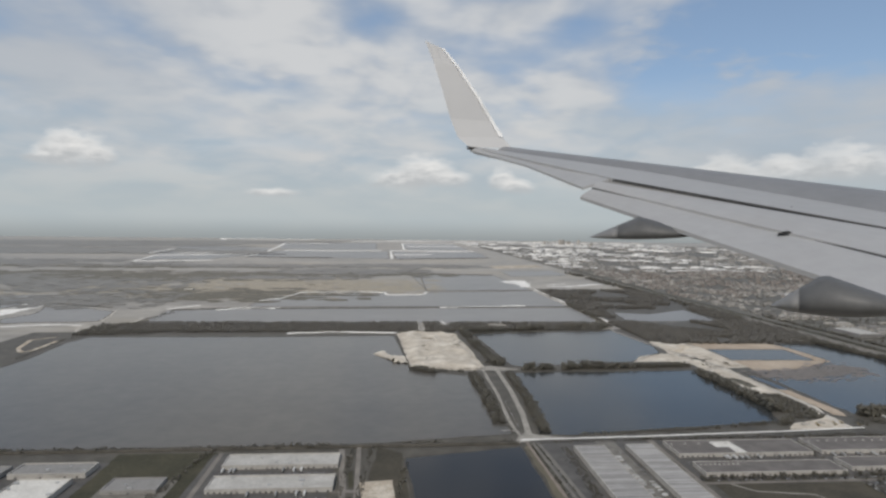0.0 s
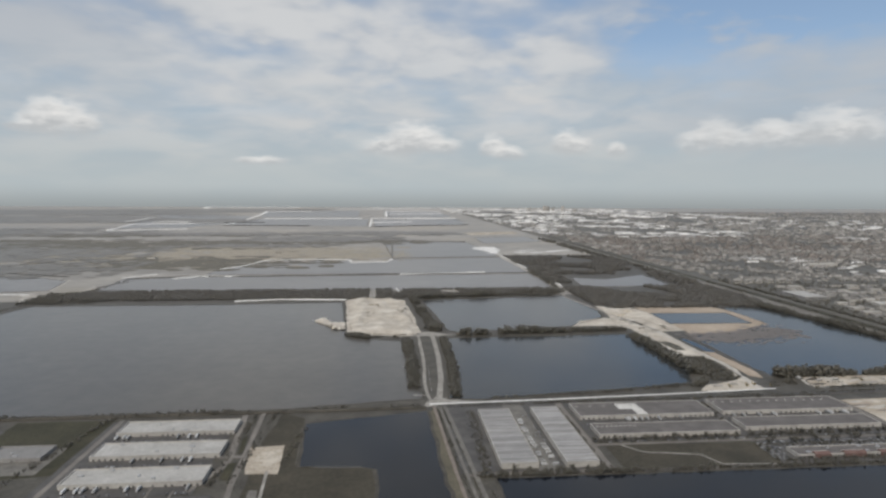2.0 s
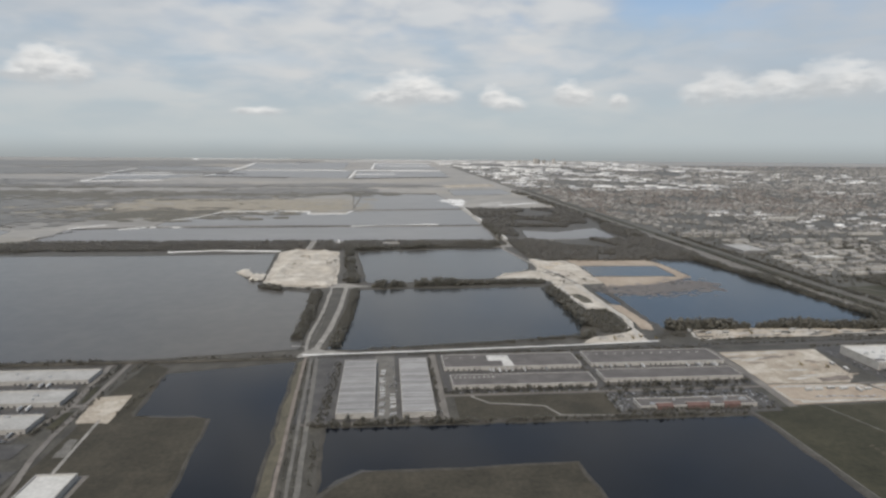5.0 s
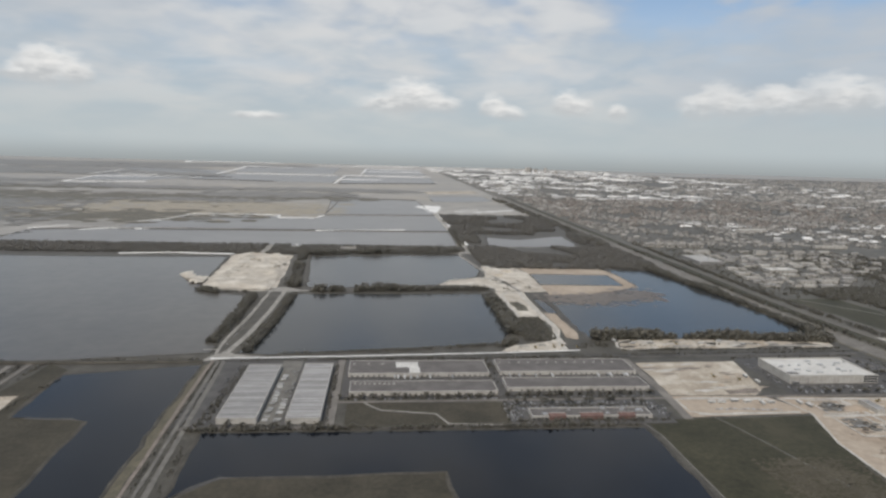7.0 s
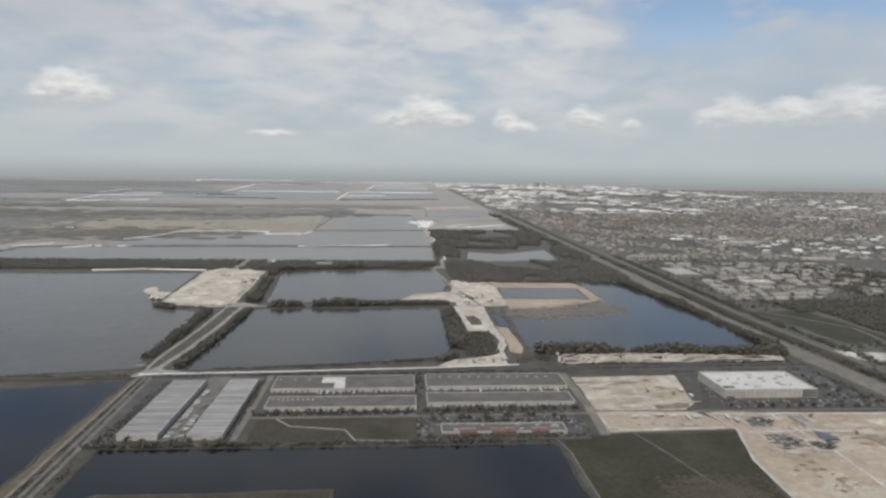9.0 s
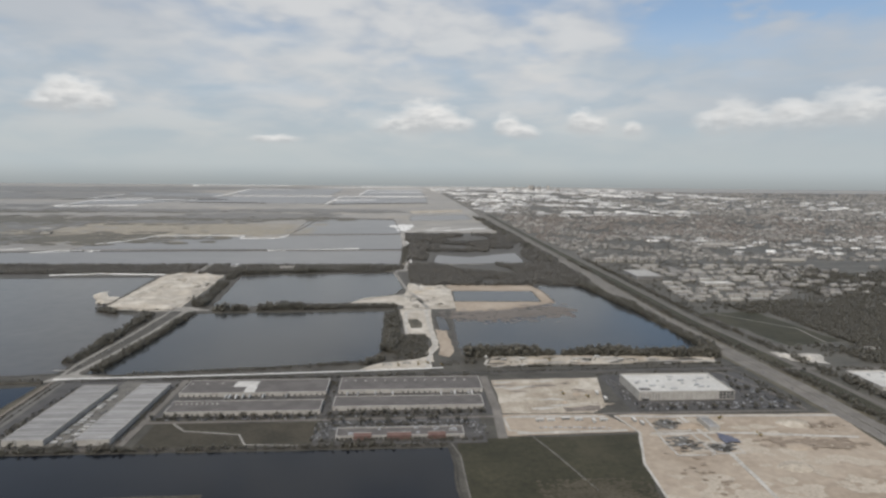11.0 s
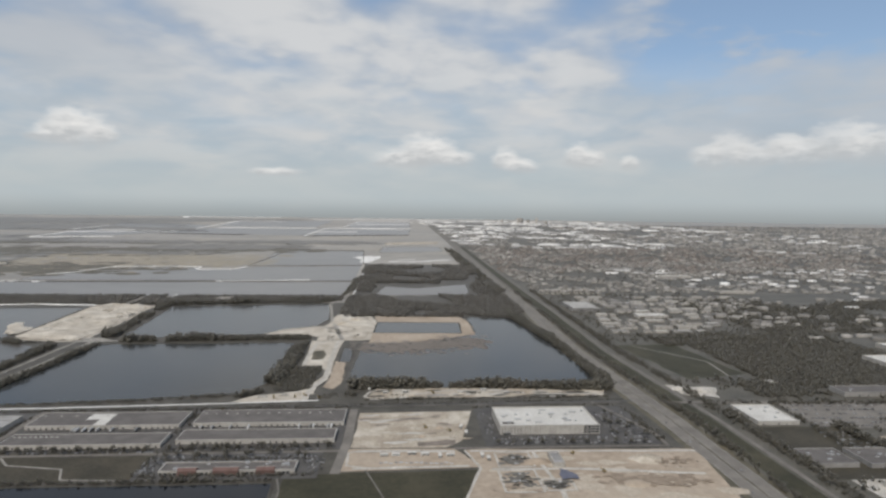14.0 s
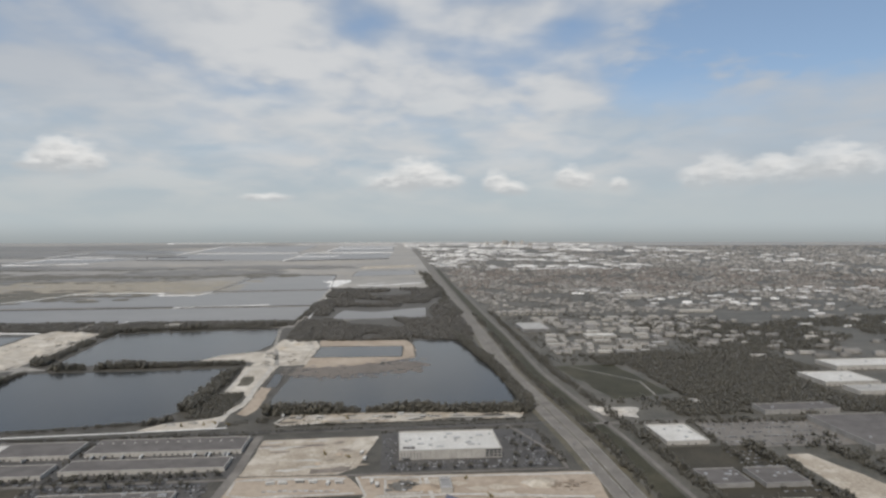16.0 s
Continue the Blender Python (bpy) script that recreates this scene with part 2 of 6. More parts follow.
DIRT = material("graded_earth", (0.33, 0.266, 0.20), (0.44, 0.366, 0.286), 26, 0.95, bump=0.3, bump_size=1.5, stain=(0.49, 0.42, 0.335), stain_size=30, stain_amount=0.35, fleck=0.16)
DIRT2 = material("pale_graded_earth", (0.42, 0.36, 0.285), (0.50, 0.435, 0.35), 9, 0.95, bump=0.3, bump_size=1.2, fleck=0.2)
DIRT3 = material("damp_graded_earth", (0.24, 0.19, 0.142), (0.32, 0.26, 0.20), 7, 0.95, bump=0.3, bump_size=1.2, fleck=0.2)
BANK = material("bank_soil", (0.050, 0.046, 0.038), (0.095, 0.086, 0.071), 6, 0.95, gloss=0.12, bump=0.5, bump_size=1, fleck=0.28)
ASPHALT = material("asphalt", (0.068, 0.064, 0.060), (0.105, 0.099, 0.092), 7, 0.9, gloss=0.22, stain=(0.14, 0.132, 0.12), stain_size=9, stain_amount=0.4)
OLDROAD = material("worn_concrete_road", (0.155, 0.140, 0.122), (0.215, 0.197, 0.172), 9, 0.9, gloss=0.12, stain=(0.265, 0.242, 0.208), stain_size=14)
GRAVEL = material("gravel_track", (0.23, 0.215, 0.19), (0.37, 0.35, 0.31), 5, 0.95, bump=0.3, bump_size=0.6, fleck=0.28)
LINE = material("road_paint", (0.34, 0.33, 0.30), (0.42, 0.41, 0.38), 2)
# quarry water partly, pond water mainly, is lightened to stand in for haze
QUARRY = material("quarry_water", (0.031, 0.0335, 0.034), (0.046, 0.049, 0.049), 60, 0.14, bump=0.04, bump_size=1.1, ior=1.33, spec=0.5)
POND = material("haze_pale_pond_water", (0.056, 0.057, 0.056), (0.075, 0.076, 0.074), 70, 0.18, bump=0.04, bump_size=1.1, ior=1.33, spec=0.5)
WATER = material("lake_water", (0.0035, 0.0048, 0.0075), (0.0075, 0.010, 0.015), 70, 0.1, bump=0.035, bump_size=1.1, ior=1.33, spec=0.5)
SILT = material("silty_water", (0.125, 0.095, 0.068), (0.165, 0.127, 0.092), 9, 0.3, ior=1.33, spec=0.35, fleck=0.2)
MURK = material("murky_water", (0.066, 0.059, 0.049), (0.084, 0.076, 0.062), 80, 0.2, bump=0.04, bump_size=1.2, ior=1.33, spec=0.5, gloss=0.22, gloss_rough=0.5)
# base colour raised so that the ponds look pale with haze
SHALLOW = material("haze_pale_shallow_water", (0.19, 0.18, 0.168), (0.225, 0.214, 0.2), 90, 0.3, bump=0.05, bump_size=1.2, ior=1.33, spec=0.36, stretch=(0.3, 1, 1))
LEAF = material("leaves", (0.093, 0.088, 0.070), (0.130, 0.122, 0.099), 3, 0.9, island=0.1, gloss=0.5)
# lighter, greyer copy of the leaves: haze over far woods put into colour
HAZELEAF = material("haze_greyed_leaves", (0.112, 0.105, 0.090), (0.155, 0.145, 0.126), 4, 0.9, island=0.1, gloss=0.5)
BARK = material("bark", (0.07, 0.06, 0.05), (0.14, 0.12, 0.10), 0.3)
ROOF_PALE = material("pale_roof_coating", (0.37, 0.355, 0.325), (0.47, 0.455, 0.42), 9, 0.7, stain=(0.30, 0.285, 0.255), stain_size=7, stain_amount=0.4)
ROOF_WHITE = material("white_roof_membrane", (0.53, 0.51, 0.465), (0.64, 0.62, 0.57), 10, 0.7, stain=(0.46, 0.435, 0.39), stain_size=8, stain_amount=0.35)
ROOF_DARK = material("gravel_ballast_roof", (0.108, 0.098, 0.090), (0.152, 0.139, 0.128), 6, 0.9, gloss=0.1, stain=(0.19, 0.175, 0.16), stain_size=8, stain_amount=0.4)
ROOF_GREY = material("weathered_grey_roof", (0.20, 0.195, 0.185), (0.29, 0.28, 0.265), 6, 0.8, stain=(0.15, 0.145, 0.135), stain_size=6, stain_amount=0.5)
ROOF_METAL = material("ribbed_metal_roof", (0.24, 0.232, 0.22), (0.40, 0.387, 0.37), 4, 0.6, island=0.1, each=0.24, stretch=(0.25, 1, 1), stain=(0.17, 0.16, 0.145), stain_size=4, stain_amount=0.6)
ROOF_RED = material("red_clay_tiles", (0.12, 0.075, 0.065), (0.18, 0.115, 0.10), 2, 0.8)
ROOF_BROWN = material("brown_shingles", (0.16, 0.140, 0.124), (0.25, 0.222, 0.197), 4, 0.85, island=0.25)
WALL_PALE = material("pale_concrete_wall", (0.36, 0.34, 0.31), (0.46, 0.44, 0.40), 4, 0.85, stain=(0.29, 0.27, 0.24), stain_size=3, stain_amount=0.4)
WALL_GREY = material("grey_block_wall", (0.22, 0.21, 0.20), (0.32, 0.31, 0.29), 4, 0.85)
HOUSE = material("stucco_and_roofs", (0.19, 0.18, 0.165), (0.32, 0.305, 0.28), 30, 0.85, island=0.35)
BRIGHT = material("bright_commercial_roofs", (0.42, 0.415, 0.40), (0.66, 0.65, 0.63), 40, 0.7, island=0.5)
DOOR = material("dock_door", (0.05, 0.05, 0.05), (0.09, 0.09, 0.09), 1, 0.6)
GLASS = material("dark_window_glass", (0.02, 0.024, 0.03), (0.03, 0.035, 0.04), 2, 0.1, spec=0.5)
UNIT = material("galvanised_unit", (0.35, 0.35, 0.35), (0.5, 0.5, 0.49), 1, 0.5, metal=0.4)
CARS = material("car_paint", (0.08, 0.08, 0.082), (0.26, 0.26, 0.255), 2, 0.35, island=0.85, spec=0.5)
TRAILER = material("white_trailer_paint", (0.34, 0.34, 0.33), (0.47, 0.47, 0.46), 1.5, 0.5, each=0.45, stain=(0.4, 0.38, 0.35), stain_size=1)
RUBBER = material("black_rubber", (0.02, 0.02, 0.02), (0.035, 0.035, 0.035), 0.5)
WINGSKIN = material("grey_wing_paint", (0.315, 0.315, 0.313), (0.33, 0.33, 0.328), 0.6, 0.5, spec=0.4, fleck=0.05)
FLAPSKIN = material("light_grey_flap_paint", (0.32, 0.32, 0.318), (0.345, 0.343, 0.34), 0.5, 0.5, stain=(0.29, 0.285, 0.28), stain_size=0.5, stain_amount=0.4, spec=0.4, fleck=0.05)
# darker than the wing skin: shade on the forward surface put into colour
SLATSKIN = material("shade_grey_leading_edge", (0.20, 0.203, 0.208), (0.22, 0.223, 0.228), 0.5, 0.5, metal=0.1, fleck=0.05)
WINGLETSKIN = material("white_winglet_paint", (0.43, 0.43, 0.43), (0.45, 0.45, 0.447), 1.2, 0.45, spec=0.4, fleck=0.02)
EDGE = material("polished_edge", (0.70, 0.70, 0.69), (0.76, 0.76, 0.75), 0.5, 0.6)
GAP = material("dark_flap_gap", (0.03, 0.03, 0.03), (0.05, 0.05, 0.05), 0.3)
# shade under the flap is put into this dark colour; the tip is paler
FAIRSKIN = material("shade_dark_fairing_paint", (0.085, 0.085, 0.084), (0.11, 0.11, 0.108), 0.3, 0.5, fleck=0.1)
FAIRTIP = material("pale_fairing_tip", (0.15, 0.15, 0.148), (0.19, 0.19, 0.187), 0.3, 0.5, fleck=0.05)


# ---- building blocks ----
def mesh_from(name, verts, faces):
    me = bpy.data.meshes.new(name)
    me.from_pydata([tuple(v) for v in verts], [], faces)
    me.update()
    return me


def put(name, verts, faces, mat, parent=None, label="", smooth=False):
    """One mesh object; with a parent it is a part of it."""
    me = mesh_from(name, verts, faces)
    me.materials.append(mat)
    if smooth:
        me.polygons.foreach_set("use_smooth", [True] * len(me.polygons))
    ob = new(name, me)
    if parent:
        ob.parent = parent
    if label:
        ob["label"] = label
    return ob


def thing(name, x, y, z=0.0, label="", category="", group="", kind=""):
    ob = new(name)
    ob.empty_display_size = 0.5
    ob.location = (x, y, z)
    return tagged(ob, label, category, group, kind)


def box(x0, y0, z0, x1, y1, z1, base=0):
    v = [(x0, y0, z0), (x1, y0, z0), (x1, y1, z0), (x0, y1, z0), (x0, y0, z1), (x1, y0, z1), (x1, y1, z1), (x0, y1, z1)]
    f = [(0, 3, 2, 1), (4, 5, 6, 7), (0, 1, 5, 4), (1, 2, 6, 5), (2, 3, 7, 6), (3, 0, 4, 7)]
    return v, [tuple(i + base for i in q) for q in f]


def boxes(rows):
    v, f = [], []
    for r in rows:
        a, b = box(*r, base=len(v))
        v += a
        f += b
    return v, f


def outline(corners, wobble, step, seed):
    """The corners joined by ragged edges."""
    pts = []
    for i, p in enumerate(corners):
        a, b = Vector((*p, 0)), Vector((*corners[(i + 1) % len(corners)], 0))
        k = max(1, int((b - a).length / step))
        across = (b - a).normalized().cross(Vector((0, 0, 1)))
        for j in range(k):
            q = a.lerp(b, j / k)
            off = noise.noise(q * (0.9 / step) + Vector((seed * 7.3, 0, 0))) + 0.5 * noise.noise(q * (2.6 / step) + Vector((0, seed * 3.1, 0)))
            pts.append(q + across * off * wobble)
    return pts


def sheet(name, corners, z, mat, label, wobble=1.0, step=6.0, seed=1, category="ground"):
    """A flat piece of the setting with a ragged outline."""
    pts = outline(corners, wobble, step, seed)
    bm = bmesh.new()
    vs = [bm.verts.new((p.x, p.y, z)) for p in pts]
    face = bm.faces.new(vs)
    if face.normal.z < 0:
        face.normal_flip()
    bmesh.ops.triangulate(bm, faces=bm.faces[:])
    bm.normal_update()
    for fc in bm.faces:
        if fc.normal.z < 0:
            fc.normal_flip()
    me = bpy.data.meshes.new(name)
    bm.to_mesh(me)
    bm.free()
    me.materials.append(mat)
    return tagged(new(name, me), label, category, kind="structure")


def ribbon(name, line, width, z, mat, label, wobble=0.0, high=0.0, seed=1, step=8.0, category="road"):
    """A road, track or low dike along a line; high lifts its middle."""
    pts = [Vector((*p, 0)) for p in line]
    dense = []
    for a, b in zip(pts, pts[1:]):
        k = max(1, int((b - a).length / step))
        dense += [a.lerp(b, j / k) for j in range(k)]
    dense.append(pts[-1])
    v, f = [], []
    for i, p in enumerate(dense):
        d = (dense[min(i + 1, len(dense) - 1)] - dense[max(i - 1, 0)]).normalized()
        n = Vector((-d.y, d.x, 0))
        w = width * (1 + wobble * noise.noise(p * 0.21 + Vector((seed * 5.1, 0, 0))))
        s = n * wobble * width * 0.5 * noise.noise(p * 0.13 + Vector((0, seed * 2.7, 0)))
        for k, h in ((-0.5, 0), (-0.3, high), (0.3, high), (0.5, 0)):
            q = p + s + n * w * k
            v.append((q.x, q.y, z + h))
        if i:
            b = 4 * i
            f += [(b - 4 + k, b - 3 + k, b + 1 + k, b + k) for k in range(3)]
    ob = put(name, v, [q[::-1] for q in f], mat)
    return tagged(ob, label, category, kind="structure")


TET_V = np.array([(0.95, 0, -0.4), (-0.48, 0.83, -0.4), (-0.48, -0.83, -0.4), (0, 0, 1.0)], float)
TET_F = np.array([(0, 1, 3), (1, 2, 3), (2, 0, 3), (1, 0, 2)])


def clumps(rng, centres, sizes, split=2):
    """Many small ragged leaf sprays, split of them round each centre; centres n x 3, sizes n."""
    centres, sizes = np.repeat(centres, split, 0), np.repeat(np.asarray(sizes), split)
    n = len(centres)
    centres = centres + rng.normal(0, 0.55, (n, 3)) * sizes[:, None]
    centres[:, 2] = np.maximum(centres[:, 2], sizes * 0.4)
    turn = rng.uniform(0, math.tau, n)
    shape = TET_V[None] * rng.uniform(0.6, 1.5, (n, 4, 1)) * np.stack([rng.uniform(0.7, 1.2, n), rng.uniform(0.7, 1.2, n), rng.uniform(0.8, 1.5, n)], 1)[:, None]
    lean = rng.normal(0, 0.4, (n, 2))
    c, s = np.cos(turn)[:, None], np.sin(turn)[:, None]
    shape = np.stack([shape[..., 0] * c - shape[..., 1] * s + shape[..., 2] * lean[:, :1], shape[..., 0] * s + shape[..., 1] * c + shape[..., 2] * lean[:, 1:], shape[..., 2]], 2)
    v = centres[:, None] + shape * sizes[:, None, None]
    f = TET_F[None] + 4 * np.arange(n)[:, None, None]
    return v.reshape(-1, 3), f.reshape(-1, 3)


def fast_mesh(name, v, f, mat):
    me = bpy.data.meshes.new(name)
    k = f.shape[1]
    me.vertices.add(len(v))
    me.vertices.foreach_set("co", np.asarray(v, np.float32).ravel())
    me.loops.add(f.size)
    me.loops.foreach_set("vertex_index", f.ravel().astype(np.int32))
    me.polygons.add(len(f))
    me.polygons.foreach_set("loop_start", np.arange(0, f.size, k, dtype=np.int32))
    me.update(calc_edges=True)
    me.validate()
    me.materials.append(mat)
    return me


def belt(line, width, tall, gap, seed, label, mat=None, name="tree_belt"):
    """A belt of shore trees along a line: several leaf clumps to each crown."""
    rng = np.random.default_rng(seed)
    cs, ss = [], []
    for a, b in zip(line, line[1:]):
        a, b = np.array(a, float), np.array(b, float)
        d = np.hypot(*(b - a))
        n = max(2, int(d / gap))
        s = rng.uniform(0, 1, n)[:, None]
        across = np.array([-(b - a)[1], (b - a)[0]]) / d
        p = a + (b - a) * s + across * rng.uniform(-0.5, 0.5, n)[:, None] * width
        thin = np.array([noise.noise(Vector((q[0] * 0.035, q[1] * 0.035, seed * 1.7))) for q in p])
        keep = thin > -0.6
        p, thin = p[keep], thin[keep]
        h = tall * rng.uniform(0.4, 1.15, len(p)) * (0.9 + 0.6 * thin)
        for frac, r in ((0.25, 0.30), (0.45, 0.30), (0.62, 0.26), (0.78, 0.22), (0.95, 0.13)):
            off = rng.normal(0, 0.2, (len(p), 2)) * h[:, None]
            cs.append(np.column_stack([p + off, h * frac]))
            ss.append(h * r * rng.uniform(0.6, 1.25, len(p)))
    v, f = clumps(rng, np.concatenate(cs), np.concatenate(ss) * 0.6, 5)
    return tagged(new(name, fast_mesh(name, v, f, mat or LEAF)), label, "trees", kind="stuff")


def grove(x0, y0, x1, y1, count, tall, seed, label, mat=None, name="woodland", skip=(), cut=-0.2):
    rng = np.random.default_rng(seed)
    p = rng.uniform((x0, y0), (x1, y1), (count, 2))
    dens = np.array([noise.noise(Vector((q[0] * 0.02, q[1] * 0.02, seed * 2.3))) for q in p])
    keep = dens > cut
    edge = np.minimum(p[:, 1] - y0, y1 - p[:, 1])
    rag = np.array([noise.noise(Vector((q[0] * 0.06, q[1] * 0.06, seed * 3.1 + 9))) for q in p])
    keep &= edge > (rag - 0.1) * 0.22 * (y1 - y0)
    for sx0, sy0, sx1, sy1 in skip:
        keep &= ~((p[:, 0] > sx0) & (p[:, 0] < sx1) & (p[:, 1] > sy0) & (p[:, 1] < sy1))
    p = p[keep]
    h = tall * rng.uniform(0.5, 1.15, len(p))
    c = np.concatenate([np.column_stack([p + rng.normal(0, 0.2, p.shape) * h[:, None], h * k]) for k in (0.3, 0.55, 0.85)])
    v, f = clumps(rng, c, np.concatenate([h * 0.40, h * 0.32, h * 0.2]) * rng.uniform(0.5, 0.85, 3 * len(p)), 3)
    return tagged(new(name, fast_mesh(name, v, f, mat or LEAF)), label, "trees", kind="stuff")


# ---- the ground ----
bm = bmesh.new()
bmesh.ops.create_grid(bm, x_segments=24, y_segments=24, size=1.0)
for q in bm.verts:
    q.co = (q.co.x * 4600 + 100, q.co.y * 3060 + 1930, 0)
me = bpy.data.meshes.new("ground")
bm.to_mesh(me)
bm.free()
me.materials.append(MARSH)
tagged(new("ground", me), "flat grey-brown marshland reaching to the hazy horizon", "ground", kind="structure")

sheet("ground_scrub", [(-330, 150), (440, 150), (430, 620), (-330, 600)], 0.02, SCRUB, "dark scrubby land round the lakes and lots", 3, 20, 2)
sheet("ground_town", [(407, 130), (1300, 130), (3800, 1300), (4200, 3700), (440, 3700), (405, 800)], 0.034, TOWNLAND, "dark green built-up land beside the highway", 4, 40, 3)
sheet("ground_woods", [(226, 528), (392, 540), (396, 668), (228, 655)], 0.04, SCRUB, "dark wooded strip between two lakes", 4, 12, 4)


def tufts(name, label, spots, mat, seed, z=0.06, category="ground", stretch=1.6):
    """Soft-edged patch of ground cover: many small flat ragged tufts, thinning outwards. spots: x, y, half sizes, count, tuft size."""
    rng = np.random.default_rng(seed)
    v, f, k = [], [], 7
    for cx, cy, rx, ry, n, size in spots:
        for i in range(n):
            x, y = np.clip(rng.normal(0, 0.5, 2), -1, 1) * (rx, ry) + (cx, cy)
            r = size * rng.uniform(0.4, 1.3)
            b = len(v)
            w = rng.uniform(0.55, 1.25, k)
            v += [(x + stretch * r * w[j] * math.cos(j * math.tau / k), y + r * w[j] * math.sin(j * math.tau / k), z + 0.0006 * (len(f) % 250)) for j in range(k)]
            f.append(tuple(range(b, b + k)))
    return tagged(put(name, v, f, mat), label, category, kind="stuff")


tufts("tan_grass", "dry tan marsh grass in loose soft drifts", [(-250, 1000, 170, 130, 420, 9), (-120, 1100, 190, 90, 260, 10), (-330, 1180, 240, 60, 200, 12), (-40, 1010, 110, 70, 150, 8), (-450, 1010, 130, 80, 160, 9)], TANGRASS, 71, 0.06)
tufts("tan_grass", "dry olive marsh grass in loose drifts", [(-240, 930, 200, 90, 300, 10), (-420, 1250, 330, 90, 260, 15), (-150, 1330, 260, 70, 220, 14), (-700, 1300, 300, 110, 220, 17), (-560, 1560, 360, 70, 200, 18)], DRYGRASS, 72, 0.22)
tufts("dark_marsh", "dark sawgrass and scrub in the marsh", [(-90, 1420, 160, 90, 240, 14), (-420, 860, 120, 90, 260, 8), (-500, 1080, 150, 120, 260, 11), (-820, 1150, 240, 160, 300, 16), (-300, 1600, 380, 60, 260, 18), (60, 1620, 150, 80, 160, 16), (-1100, 1700, 500, 160, 260, 28), (-230, 1230, 170, 40, 140, 11)], FARSCRUB, 73, 0.38)
tufts("dark_marsh", "far dark streaks of scrub under the haze", [(-1500, 2500, 900, 300, 260, 50), (-1900, 3400, 1000, 500, 240, 80), (-1000, 3900, 500, 300, 140, 70), (-2400, 2200, 800, 300, 200, 60)], FARSCRUB, 74, 0.54, stretch=2.6)
sheet("ground_woods", [(228, 664), (394, 664), (400, 1030), (234, 1020)], 0.042, SCRUB, "dark wooded ground beside the highway", 5, 14, 14)
sheet("grass_field", [(239, 217), (308, 219), (300, 190), (291, 150), (240, 150)], 0.05, GRASS, "dark green mown field beside the building site", 0.8, 6, 6)
sheet("grass_strip", [(126, 236), (187, 235.5), (187, 215), (126, 214)], 0.05, OLIVE, "dull olive grass strip behind the lake shore", 0.8, 6, 7)
sheet("grass_corner", [(-119, 280), (-77, 280), (-74, 226), (-108, 222), (-121, 236)], 0.05, GRASS, "dark green paddock beside the warehouses", 0.8, 6, 8)
sheet("grass_field", [(-7, 284), (4, 276), (6, 228), (34, 224), (40, 175), (44, 130), (-12, 130), (-8, 200), (-10, 250)], 0.05, OLIVE, "dull olive rough field beside the pond", 1.0, 6, 10)
sheet("grass_field", [(80, 166), (92, 180.6), (161, 181.4), (164, 150), (164, 130), (74, 130)], 0.05, OLIVE, "dark olive field on the near shore", 1.0, 6, 11)
sheet("grass_verge", [(55, 273), (61.5, 284), (66, 172), (69, 128), (60, 128), (58, 196)], 0.052, DRYGRASS, "dull olive verge beside the farm tracks", 0.8, 6, 12)
sheet("grass_field", [(-150, 200), (-27, 204), (-27, 130), (-150, 130)], 0.05, SCRUB, "dark rough ground between the lots", 1.0, 8, 13)
sheet("grass_east", [(428, 420), (470, 425), (478, 345), (440, 335)], 0.05, GRASS, "rough green meadow beside the highway", 2, 8, 9)

# ---- lakes ----
def lake(n, corners, mat, label, wobble=1.6, seed=1, bank=1.3, step=7.0):
    ob = sheet("water_%d" % n, corners, 0.08, mat, label, wobble, step, seed, "water")
    pts = outline(corners, wobble, step, seed)
    v, f = [], []
    m = len(pts)
    cen = sum(pts, Vector()) / m
    for i, p in enumerate(pts):
        d = (pts[(i + 1) % m] - pts[i - 1]).normalized()
        n_ = Vector((d.y, -d.x, 0))
        if (p - cen).dot(n_) < 0:
            n_.negate()
        w = bank * (1 + 0.6 * noise.noise(p * 0.12))
        v += [(*(p - n_ * 0.3).xy, 0.05), (*(p + n_ * w * 0.4).xy, 0.24), (*(p + n_ * w).xy, 0.03)]
        a, b = 3 * i, 3 * ((i + 1) % m)
        f += [(a, b, b + 1, a + 1), (a + 1, b + 1, b + 2, a + 2)]
    put("bank", v, f, BANK, ob, "low earthen shore")
    return ob


lake(1, [(-268, 574), (-113, 573), (0, 578), (11, 438), (50, 420), (57, 300), (-12, 289), (-180, 287), (-330, 284), (-330, 380), (-272, 425), (-268, 484), (-274, 545)], MURK, "large still grey lake with a straight shore", 1.6, 11)
lake(2, [(73, 588), (214, 604), (221, 520), (214, 494), (180, 463), (92, 447), (86, 452)], POND, "grey-blue lake behind the wooded causeway", 1.5, 12)
lake(3, [(82, 428), (212, 432), (211, 340), (202, 314), (86, 297), (71, 299)], QUARRY, "dark blue rectangular quarry lake", 1.5, 13)
lake(4, [(252, 326), (388, 318), (389, 402), (374, 529), (336, 532), (335, 462), (303, 429), (275, 428), (253.5, 424)], QUARRY, "dark quarry lake with an earth spit", 2.0, 14)
tufts("silt", "brown silty shallows off the earth spit", [(296, 424, 40, 13, 420, 1.9), (322, 437, 20, 16, 180, 1.7), (268, 414, 20, 14, 170, 1.6), (288, 408, 34, 14, 120, 1.3)], SILT, 64, 0.09, "water")
lake(5, [(262, 508), (327, 506), (325, 464), (260, 466)], QUARRY, "small rectangular basin inside the sand spit", 0.8, 15, 0.8)
lake(19, [(242.5, 415), (248.5, 415), (249.5, 378), (243, 376)], WATER, "narrow strip of water beside the haul track", 0.5, 29, 0.8)
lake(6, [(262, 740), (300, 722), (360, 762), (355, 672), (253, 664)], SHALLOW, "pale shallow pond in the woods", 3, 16)
